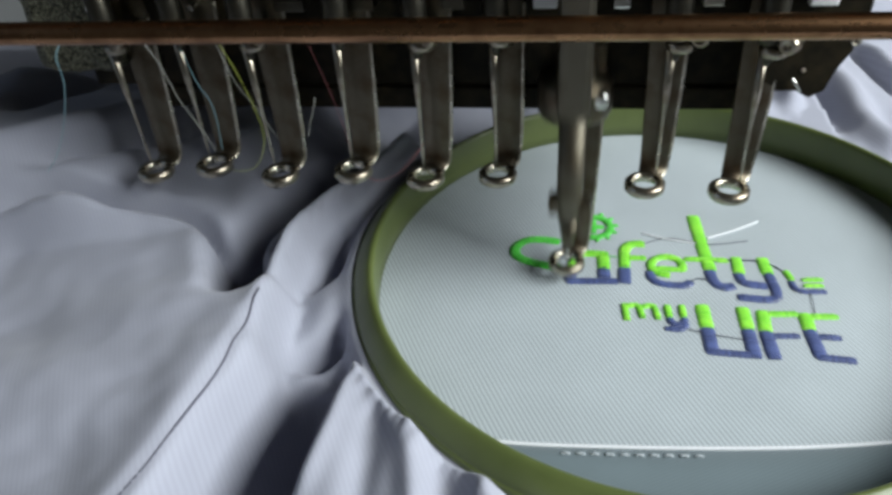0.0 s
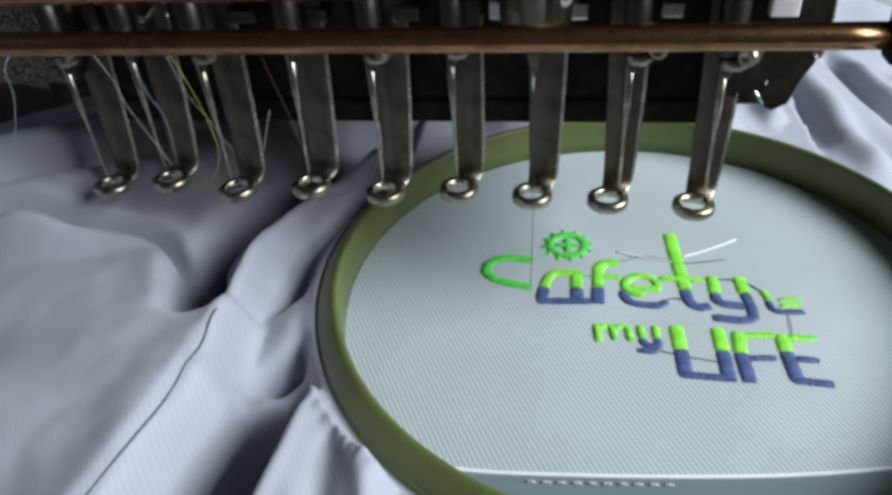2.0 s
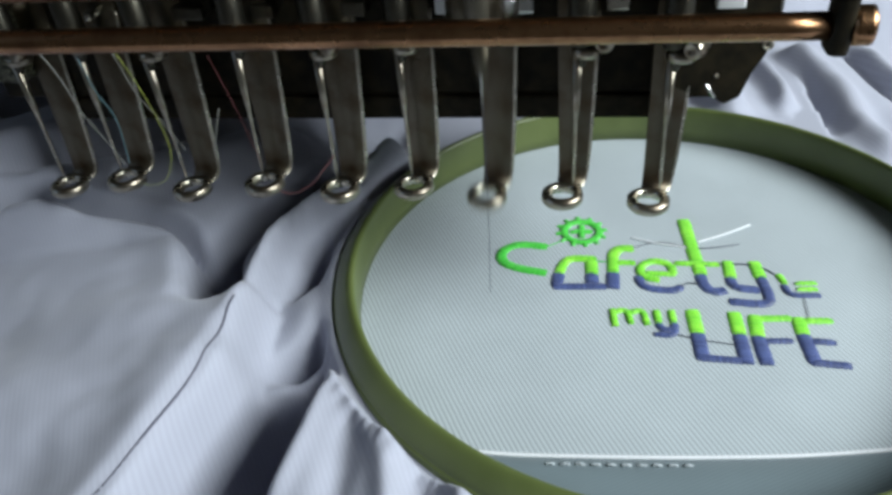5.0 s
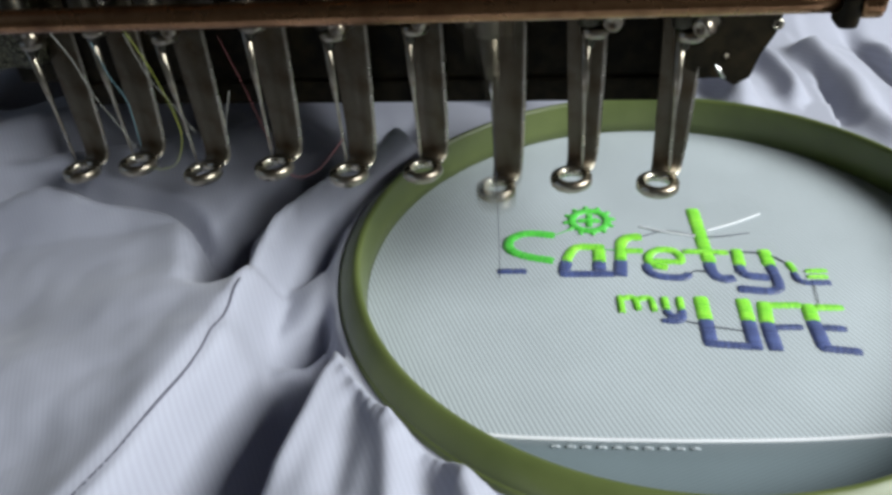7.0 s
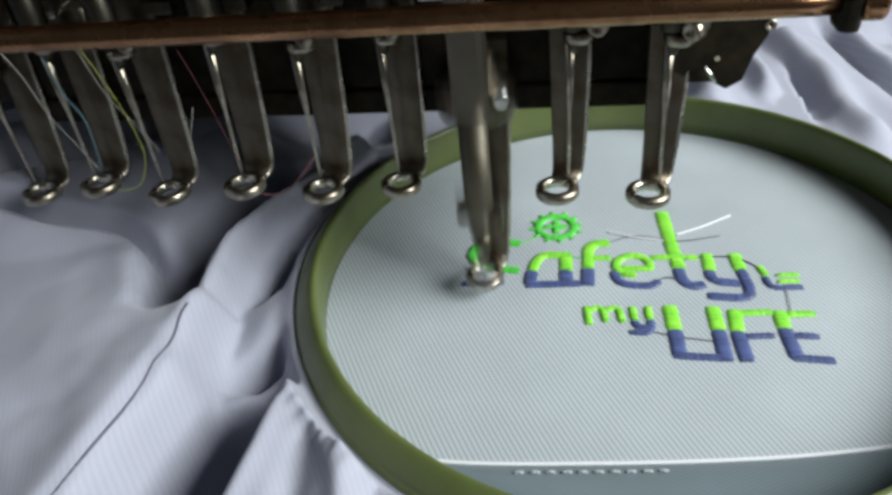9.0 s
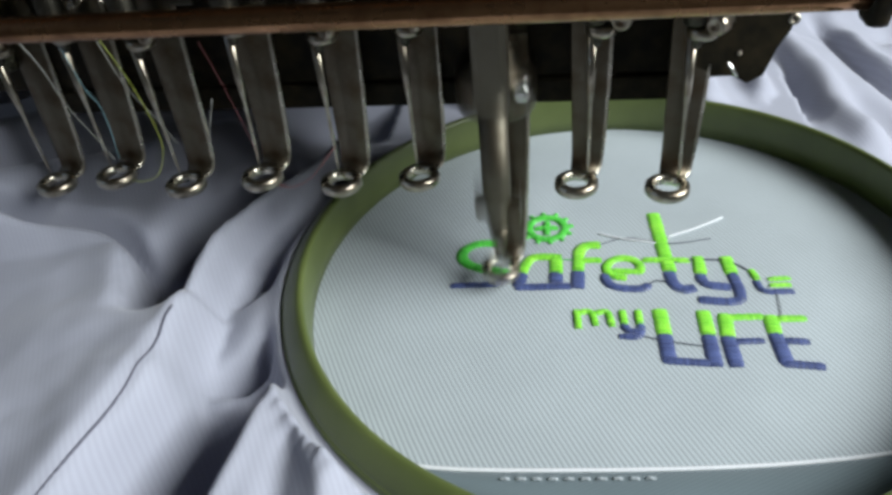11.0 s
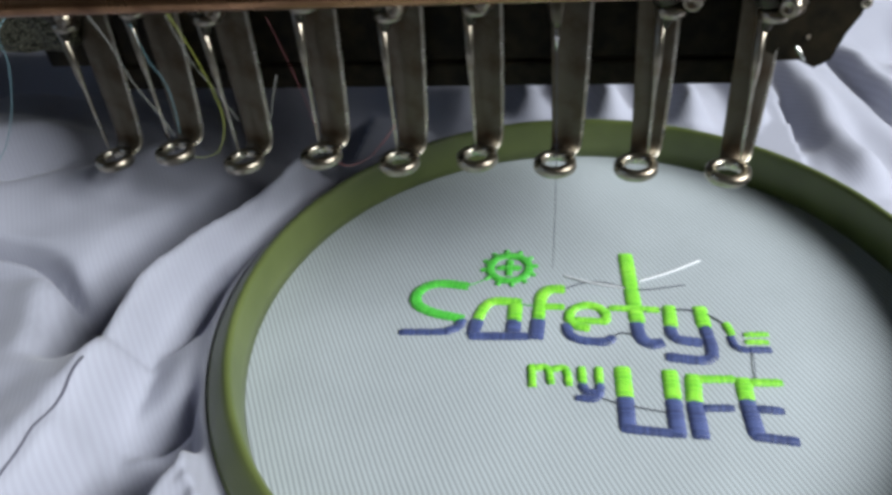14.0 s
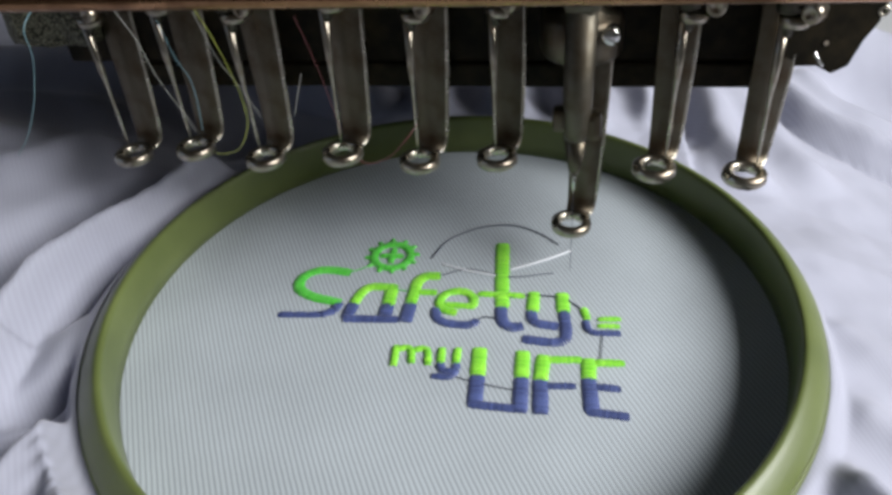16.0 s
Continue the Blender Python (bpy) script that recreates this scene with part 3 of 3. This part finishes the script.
part("outer_ring", bm, OLIVE, hoop)


# ---------------------------------------------------------------- the machine's head
head = empty("embroidery_machine_head", "black and steel multi-needle embroidery machine head", "sewing machine")
bm = bmesh.new()
box(bm, -86 * MM, 88 * MM, 10.8 * MM, 84 * MM, 50.2 * MM, 160 * MM, 0.8 * MM)
part("casing", bm, BLACK, head, "black oily cast casing", smooth=False)
bm = bmesh.new()
box(bm, -70 * MM, 80 * MM, 10.0 * MM, 60 * MM, 44.4 * MM, 50.0 * MM, 0.5 * MM)
part("lower_lip", bm, BLACK, head, smooth=False)
bm = bmesh.new()
box(bm, -86 * MM, 88 * MM, 4 * MM, 10.7 * MM, 84 * MM, 104 * MM, 0.8 * MM)
part("needle_carrier", bm, DULL, head, smooth=False)
# column that carries the head, far behind
bm = bmesh.new()
box(bm, -40 * MM, 60 * MM, 84.2 * MM, 420 * MM, 60 * MM, 104 * MM, 4 * MM)
box(bm, -60 * MM, 80 * MM, 420 * MM, 560 * MM, TZ, 260 * MM, 6 * MM)
part("arm", bm, BLACK, head, "black painted arm and column", smooth=False)

# small plates and pins on the carrier, seen between the rods
for x, z, w, h, mat in ((30.0, 73.8, 5.2, 3.8, LABEL), (46.0, 73.4, 3.6, 3.4, CHROME), (64.5, 73.4, 4.4, 3.0, RINGSTEEL), (86.0, 73.6, 5.6, 3.8, LABEL), (-75.5, 73.4, 1.8, 1.8, CHROME), (-50.6, 73.2, 1.8, 1.8, CHROME), (-27.0, 73.4, 7.0, 3.0, DULL), (-10.0, 73.4, 5.0, 3.0, DULL), (10.0, 73.4, 5.0, 3.0, DULL)):
    part("carrier_plate", box(bmesh.new(), (x - w / 2) * MM, (x + w / 2) * MM, 2.6 * MM, 10.9 * MM, (z - h / 2) * MM, (z + h / 2) * MM, 0.5 * MM), mat, head, smooth=False)

# two copper guard rods, joined by end brackets
for name, z, r in (("guard_rod", 77.5, 2.35), ("guard_rod", 87.4, 2.35)):
    bm = bmesh.new()
    tube(bm, [(-135 * MM, -22 * MM, z * MM), (-40 * MM, -22 * MM, z * MM), (40 * MM, -22 * MM, z * MM), (97 * MM, -22 * MM, z * MM)], r * MM, 20, 8 * MM)
    part(name, bm, BRONZE, head, "tarnished copper guard rod")
for x in (-133, 98):
    bm = bmesh.new()
    box(bm, (x - 1.7) * MM, (x + 1.7) * MM, -25 * MM, -19 * MM, 73 * MM, 93 * MM, 1.2 * MM)
    box(bm, (x - 1.5) * MM, (x + 1.5) * MM, -22 * MM, 10 * MM, 86 * MM, 92 * MM, 0.6 * MM)
    bracket = part("rod_bracket", bm, BLACK, head, "dark bracket")
for x in (101.2,):
    bm = bmesh.new()
    tube(bm, [((x - 1.6) * MM, -22 * MM, 77.5 * MM), (x * MM, -22 * MM, 77.5 * MM), ((x + 1.6) * MM, -22 * MM, 77.5 * MM)], 3.3 * MM, 20, 0.8 * MM)
    part("rod_cap", bm, BRONZE, head)
for x0, x1 in ((-133, -86), (88, 98)):
    part("bracket_bar", box(bmesh.new(), x0 * MM, x1 * MM, 6 * MM, 12 * MM, 86 * MM, 92 * MM, 0.5 * MM), BLACK, head, smooth=False)

# rough cast block on one end, a cluster of screws on the other
bm = bmesh.new()
box(bm, -97 * MM, -74 * MM, 6 * MM, 24 * MM, 55 * MM, 84 * MM, 4 * MM)
bmesh.ops.subdivide_edges(bm, edges=list(bm.edges), cuts=2, use_grid_fill=True)
for v in bm.verts:
    v.co += Vector((noise.noise(v.co * 180), noise.noise(v.co * 180 + Vector((5, 1, 2))), noise.noise(v.co * 180 + Vector((1, 9, 4))))) * 1.6 * MM
part("end_block", bm, ROUGHCAST, head, "rough glittering cast end block", smooth=False)
bm = bmesh.new()
outline = [(76, 84), (96, 84), (97, 70), (95.4, 61), (93.2, 57), (91.4, 51.4), (88.2, 49.6), (84.8, 51.4), (76, 51.2)]
for y in (4.6, 7.0, 20.0):
    for x, z in outline:
        k = 0.9 if y < 5 else 1.0
        bm.verts.new(((86 + (x - 86) * k) * MM, y * MM, (66 + (z - 66) * (0.95 if y < 5 else 1.0)) * MM))
bm.verts.ensure_lookup_table()
n = len(outline)
for j in range(2):
    for i in range(n):
        bm.faces.new([bm.verts[j * n + i], bm.verts[j * n + (i + 1) % n], bm.verts[(j + 1) * n + (i + 1) % n], bm.verts[(j + 1) * n + i]])
bm.faces.new(bm.verts[:n])
bm.faces.new(list(bm.verts[2 * n:])[::-1])
bmesh.ops.recalc_face_normals(bm, faces=bm.faces)
part("end_block", bm, BLACK, head, "black end block", smooth=False)


def screw(x, y, z, r, parent=head):
    """A slotted screw that faces the front."""
    bm = bmesh.new()
    lathe(bm, [(r * 0.3, 0.5 * r), (r * 0.45, 0.1 * r), (r * 0.7, 0.0), (r * 0.95, 0.2 * r), (r, 0.5 * r), (r, 2.2 * r)], 18)
    bmesh.ops.rotate(bm, cent=(0, 0, 0), matrix=Matrix.Rotation(radians(-90), 3, "X"), verts=bm.verts)
    bmesh.ops.translate(bm, vec=(x * MM, y * MM, z * MM), verts=bm.verts)
    return part("screw", bm, RINGSTEEL, parent)


screw(85.6, 4.2, 57.0, 0.5 * MM)
screw(94.8, 4.4, 63.4, 1.2 * MM)
bm = bmesh.new()
tube(bm, [(83.4 * MM, 3.6 * MM, 55.6 * MM), (84.6 * MM, 3.2 * MM, 54.0 * MM), (85.6 * MM, 3.4 * MM, 52.6 * MM)], 0.35 * MM, 8, 0.5 * MM)
part("pin", bm, CHROME, head)

# ---------------------------------------------------------------- presser feet and needles
FEET = [(-73.2, 3.4, 28.9), (-54.8, 1.4, 32.3), (-36.5, -0.8, 31.2), (-16.4, -2.6, 34.0), (1.1, -0.3, 30.9), (19.0, 1.8, 30.8), (36.7, 0.0, 30.8), (54.3, -1.0, 30.5), (73.6, -1.7, 29.7)]


def presser_foot():
    foot = empty("presser_foot", "worn steel presser foot with a ring end", "presser foot", "presser feet of the machine head")
    bm = bmesh.new()
    path = [(8.6, 56, 8.8, 2.9), (7.6, 40, 8.6, 2.9), (6.6, 22, 7.8, 2.8), (6.0, 9, 7.0, 2.6), (5.7, 4.0, 6.6, 2.4), (5.3, 1.8, 6.4, 2.2), (4.2, 0.5, 6.0, 1.8), (2.9, 0.0, 5.2, 1.2)]
    rows = []
    for i, (y, z, w, x) in enumerate(path):
        a, b = path[max(i - 1, 0)], path[min(i + 1, len(path) - 1)]
        t = Vector((0, b[0] - a[0], b[1] - a[1])).normalized()
        nrm = Vector((0, t.z, -t.y)) * 0.55
        c = Vector((x, y, z))
        rows.append([bm.verts.new((c + Vector((sx * w / 2, 0, 0)) + nrm * sn) * MM) for sx, sn in ((-1, -0.6), (-0.93, -1), (0.93, -1), (1, -0.6), (1, 0.6), (0.93, 1), (-0.93, 1), (-1, 0.6))])
    for a, b in zip(rows, rows[1:]):
        for k in range(8):
            bm.faces.new((a[k], a[(k + 1) % 8], b[(k + 1) % 8], b[k]))
    bm.faces.new(rows[0])
    bm.faces.new(rows[-1][::-1])
    bmesh.ops.recalc_face_normals(bm, faces=bm.faces)
    shank = part("shank", bm, STEEL, foot)
    # rolled edge on the lit side only, its highlight put into brighter steel
    bm = bmesh.new()
    tube(bm, [((x + w / 2 - 0.1) * MM, (y - 0.15) * MM, z * MM) for y, z, w, x in path[1:]], 0.5 * MM, 8, 1.0 * MM)
    part("rolled_edge", bm, RINGSTEEL, shank, "rolled edge, its highlight put into brighter steel")
    bm = bmesh.new()
    lathe(bm, [(r * MM, z * MM) for r, z in ((2.7, -0.9), (2.6, 0.2), (2.9, 0.8), (3.4, 1.0), (4.2, 0.9), (4.7, 0.5), (4.8, -1.0), (4.4, -1.5), (3.2, -1.5))], 32, closed=True)
    part("ring", bm, RINGSTEEL, foot, "bright ring")
    return foot


first_foot = presser_foot()
first_foot.matrix_basis = pose(*[c * MM for c in FEET[0]])
feet = [first_foot]
for k, (x, y, z) in enumerate(FEET[1:]):
    feet.append(copy_thing(first_foot, pose(x * MM, y * MM, z * MM, 0, random.uniform(-1.5, 1.5), random.uniform(-3, 3))))
active_foot = feet[6]


def needle():
    nd_ = empty("needle", "thin steel needle held in a clamp below its bar", "needle", "needles of the machine head")
    bm = bmesh.new()
    lathe(bm, [(r * MM, z * MM) for r, z in ((0.12, 2.0), (0.36, 5.0), (0.42, 18.0), (0.8, 22.5), (1.05, 34.0))], 12)
    part("blade", bm, RINGSTEEL, nd_)
    bm = bmesh.new()
    lathe(bm, [(r * MM, z * MM) for r, z in ((0.9, 31.0), (1.2, 32.0), (1.3, 35.4), (2.6, 36.0), (2.8, 38.0), (2.8, 62.0))], 20, (0.6 * MM, 0, 0))
    bar_ = part("needle_bar", bm, DULL, nd_)
    bm = bmesh.new()
    lathe(bm, [(r * MM, z * MM) for r, z in ((1.6, 33.2), (2.7, 33.3), (3.0, 33.9), (3.0, 34.8), (2.6, 35.4), (1.4, 35.5))], 22, (1.7 * MM, 0, 0))
    part("clamp_collar", bm, RINGSTEEL, bar_, "bright rounded clamp collar")
    bm = bmesh.new()
    lathe(bm, [(r * MM, z * MM) for r, z in ((0.5, 0.5), (0.8, 0.1), (1.5, 0), (1.9, 0.4), (2.0, 2.6), (1.2, 2.8), (1.2, 5.0))], 18)
    bmesh.ops.rotate(bm, cent=(0, 0, 0), matrix=Matrix.Rotation(radians(-90), 3, "X") @ Matrix.Rotation(radians(25), 3, "Y"), verts=bm.verts)
    bmesh.ops.translate(bm, vec=(3.9 * MM, -4.6 * MM, 37.0 * MM), verts=bm.verts)
    part("clamp_screw", bm, RINGSTEEL, bar_)
    return nd_


first_needle = needle()
NEEDLE = [(x - (1.2 if x < -30 else 0.4) + (2.8 if x > 40 else 0), y + 1.0, z) for x, y, z in FEET]
first_needle.matrix_basis = pose(*[c * MM for c in NEEDLE[0]])
for k, (x, y, z) in enumerate(NEEDLE[1:]):
    if k + 1 != 6:
        copy_thing(first_needle, pose(x * MM, y * MM, z * MM, random.uniform(-1, 1), random.uniform(-1.5, 1.5), random.uniform(-20, 20)))

# the working needle bar, in its lowest place
AX = 36.8
work = empty("working_needle_bar", "heavy dull steel needle bar driving the stitching needle", "needle bar")
bm = bmesh.new()
box(bm, -3.7 * MM, 3.7 * MM, -3.6 * MM, 3.6 * MM, 41.5 * MM, 118 * MM, 1.5 * MM)
part("upper_bar", bm, BARSTEEL, work, smooth=False)
bm = bmesh.new()
lathe(bm, [(r * MM, z * MM) for r, z in ((2.6, 12.5), (3.0, 14.0), (3.2, 20.0), (3.2, 41.6))], 28)
part("lower_bar", bm, BARSTEEL, work)
bm = bmesh.new()
lathe(bm, [(r * MM, z * MM) for r, z in ((0.9, 3.0), (1.4, 4.5), (2.6, 12.6))], 20)
part("needle_holder", bm, STEEL, work)
bm = bmesh.new()
box(bm, -5.2 * MM, -2.0 * MM, -2.0 * MM, 2.0 * MM, 14.5 * MM, 20.0 * MM, 1.2 * MM)
box(bm, 2.0 * MM, 5.4 * MM, -2.2 * MM, 2.2 * MM, 12.5 * MM, 19.0 * MM, 1.5 * MM)
part("needle_clamp", bm, STEEL, work, smooth=False)
bm = bmesh.new()
lathe(bm, [(r * MM, z * MM) for r, z in ((0.1, -2.2), (0.42, 0.0), (0.45, 5.0))], 10)
part("needle_blade", bm, CHROME, work)
bm = bmesh.new()
tube(bm, [(0, 0, 0), (0.2 * MM, 0.2 * MM, -30 * MM), (-0.3 * MM, 0.4 * MM, -59 * MM)], 0.09 * MM, 6, 3 * MM)
part("needle_thread", bm, NAVY, work, "thin dark thread through the needle")

# collar of the working foot, behind the bar
bm = bmesh.new()
lathe(bm, [(r * MM, z * MM) for r, z in ((5.0, 41.0), (8.2, 42.0), (8.8, 43.4), (8.8, 49.5), (8.0, 51.0), (5.0, 52.0), (4.8, 56.0))], 28, (0.4 * MM, 7.0 * MM, -1.5 * MM))
collar = part("collar", bm, STEEL, active_foot, "worn steel clamping collar")
bm = bmesh.new()
lathe(bm, [(r * MM, z * MM) for r, z in ((1.3, 0), (1.9, 0.3), (2.1, 3.0), (2.1, 6.0))], 16)
bmesh.ops.rotate(bm, cent=(0, 0, 0), matrix=Matrix.Rotation(radians(-90), 3, "X"), verts=bm.verts)
bmesh.ops.translate(bm, vec=(6.0 * MM, -1.5 * MM, 47.0 * MM), verts=bm.verts)
part("collar_screw", bm, CHROME, collar)

# ---------------------------------------------------------------- sewing threads at the needles
THREADS = [
    ("sewing_thread", [(-61.0, -4, 69.3), (-57.9, -4, 62.1), (-55.9, -4, 53.7), (-53.3, -2, 43.7), (-52.0, -1, 38.0)], 0.11, PALE, "pale thread hanging to a needle"),
    ("sewing_thread", [(-43.2, -4, 68.0), (-40.6, -4, 58.0), (-37.4, -3, 50.5), (-35.0, -1, 42.0)], 0.09, PALE, "pale thread hanging to a needle"),
    ("sewing_thread", [(-42.7, -4, 68.7), (-40.0, -4, 61.2), (-37.6, -4, 51.5), (-37.1, -4, 43.0), (-40.3, -4, 35.9), (-44.6, -4, 33.9), (-47.9, -3.5, 33.9)], 0.1, YELLOW, "yellow thread looping under a presser foot"),
    ("sewing_thread", [(-52.4, -3, 66), (-50.2, -4, 58.1), (-48.2, -4, 53.4), (-47.9, -4, 48.4), (-48.6, -4, 40.1)], 0.09, CYAN, "thin blue-grey thread end"),
    ("sewing_thread", [(-21.4, -4, 66.9), (-19.4, -4, 59.5), (-17.5, -4, 51.6), (-16.2, -2, 39)], 0.065, RED, "thin red thread on a needle"),
    ("sewing_thread", [(-13.0, -4, 32.9), (-9.5, -4.2, 32.0), (-4.7, -4.2, 34.2), (-0.8, -3.6, 38.2), (1.6, -1, 40.7)], 0.13, RED, "slack red thread between two feet"),
    ("sewing_thread", [(-82.8, 2, 68), (-83.3, -4, 64.8), (-84.2, -4, 57.7), (-88.5, -4, 47.3), (-94.2, -4, 38.0), (-99.2, -4, 32.5)], 0.12, CYAN, "thin blue-grey thread end"),
    ("sewing_thread", [(-22.6, -3, 53.8), (-24.5, -4, 47.9), (-25.7, -4, 44.1)], 0.11, PALE, "short pale thread end"),
]
for name, pts, r, mat, label in THREADS:
    bm = bmesh.new()
    tube(bm, [Vector(p) * MM for p in pts], r * MM, 6, 1.2 * MM)
    tagged(part(name, bm, mat), label, "thread", "sewing threads")

# ---------------------------------------------------------------- what moves
CARRIED = [
    (0, 0.0034, 0.0058), (0.5, 0.0035, 0.0052), (1, 0.0042, 0.004), (1.5, 0.0023, 0.004), (2, 0.0051, 0.0048),
    (2.5, 0.0068, 0.0047), (3, 0.0078, 0.0041), (3.5, 0.0071, 0.007), (4, 0.0152, 0.0095), (6.5, 0.0202, 0.0103),
    (7, 0.0186, 0.0095), (7.5, 0.0168, 0.0066), (8, 0.0158, 0.0103), (8.5, 0.0142, 0.0061), (9, 0.013, 0.0103),
    (11.5, 0.0061, 0.0054), (12, 0.0064, 0.0043), (12.5, 0.0053, 0.0042), (13, 0.0063, 0.0036), (13.5, -0.0062, -0.0065),
    (14, -0.0152, -0.0172), (14.5, -0.0236, -0.0281), (15, -0.0362, -0.0298), (15.5, -0.0472, -0.0233), (16, -0.05, -0.0148),
]
# how far the working foot is lifted at each tenth of a second, 0 down and 1 up; it runs at ten strokes a second but where it rests
SEWN = [(0.0, (0.12, 0.3, 0.4, 0.5, 0.75, 0.94, 0.95, 0.95, 0.92, 0.7, 0.5, 0.4)),
        (2.5, (0.03, 0.2, 0.65, 0.6, 0.5, 0.35, 0.25, 0.12, 0.08, 0.07, 0.04, 0, 0, 0, 0.02, 0.05, 0.12, 0.2)),
        (4.3, (0.3, 0.45, 0.6, 0.75, 0.87, 0.94, 0.98, 1, 1, 0.97, 0.92, 0.84, 0.72, 0.6, 0.46, 0.33, 0.22, 0.13, 0.06, 0.02)),
        (6.3, (0, 0.05, 0.12, 0.2, 0.35, 0.45, 0.75, 0.87, 0.95, 1, 1, 1, 1, 0.95, 0.8, 0.7, 0.5, 0.3, 0.12, 0.05, 0.02, 0, 0, 0, 0, 0.02, 0.06, 0.1, 0.25, 0.45)),
        (9.3, (0.6, 0.74, 0.85, 0.93, 0.98, 1, 1, 1, 0.97, 0.92, 0.84, 0.74, 0.62, 0.5, 0.38, 0.27, 0.18, 0.1, 0.05, 0.02)),
        (11.3, (0.05, 0.1, 0.2, 0.4, 0.6, 0.7, 0.85, 0.93, 1, 1))]
SLOW = [(1.2, 0.75), (1.3, 0.03), (1.4, 0.4), (1.5, 0.55), (1.6, 0), (1.7, 0.8), (1.8, 0.25), (1.9, 0.05), (2.0, 1), (2.4, 1), (12.3, 1), (12.4, 0.75), (12.5, 0), (12.6, 0.9), (12.7, 0.25), (12.8, 0),
        (12.9, 1), (13.0, 0.02), (13.1, 0.08), (13.2, 0.97), (13.3, 1), (14.2, 0.98), (14.3, 0.95), (14.4, 0.9), (14.5, 0.8), (14.6, 0.55), (14.7, 0.3), (14.8, 0.05), (14.9, 0), (15.5, 0), (15.6, 0.04), (15.7, 0.1), (15.8, 0.17), (15.9, 0.33), (16.0, 0.42)]


def lift_rows():
    rows = list(SLOW)
    for start, lifts in SEWN:
        for k, s in enumerate(lifts):
            phase = 2 * math.pi - math.acos(1 - 2 * s)      # on its way down
            for third in range(3):
                rows.append((start + k / 10 + third / 30, (1 - math.cos(phase + third * 2 * math.pi / 3)) / 2))
    return sorted(rows)


def motions():
    rows = [(t, pose(x, y, 0)) for t, x, y in CARRIED]
    walk(shirt, rows)
    walk(hoop, rows)
    lifts = lift_rows()
    fx, fy, fz = FEET[6]
    walk(active_foot, [(t, pose(fx * MM, fy * MM, (1.6 + (fz - 1.6) * s) * MM)) for t, s in lifts])
    walk(work, [(t, pose(AX * MM, -1.0 * MM, 60 * s * MM)) for t, s in lifts])
    walk(trail, [(0, pose(0, 0, -1.2 * MM)), (14.6, pose(0, 0, -1.2 * MM)), (14.8, pose(0, 0, 0)), (16, pose(0, 0, 0))])
    for k, piece in enumerate(s_pieces):
        at = (10.8, 9.8, 7.3, 7.0, 6.8)[k]
        walk(piece, [(0, pose(0, 0, -1.2 * MM)), (at - 0.1, pose(0, 0, -1.2 * MM)), (at, pose(0, 0, 0)), (16, pose(0, 0, 0))])


motions()
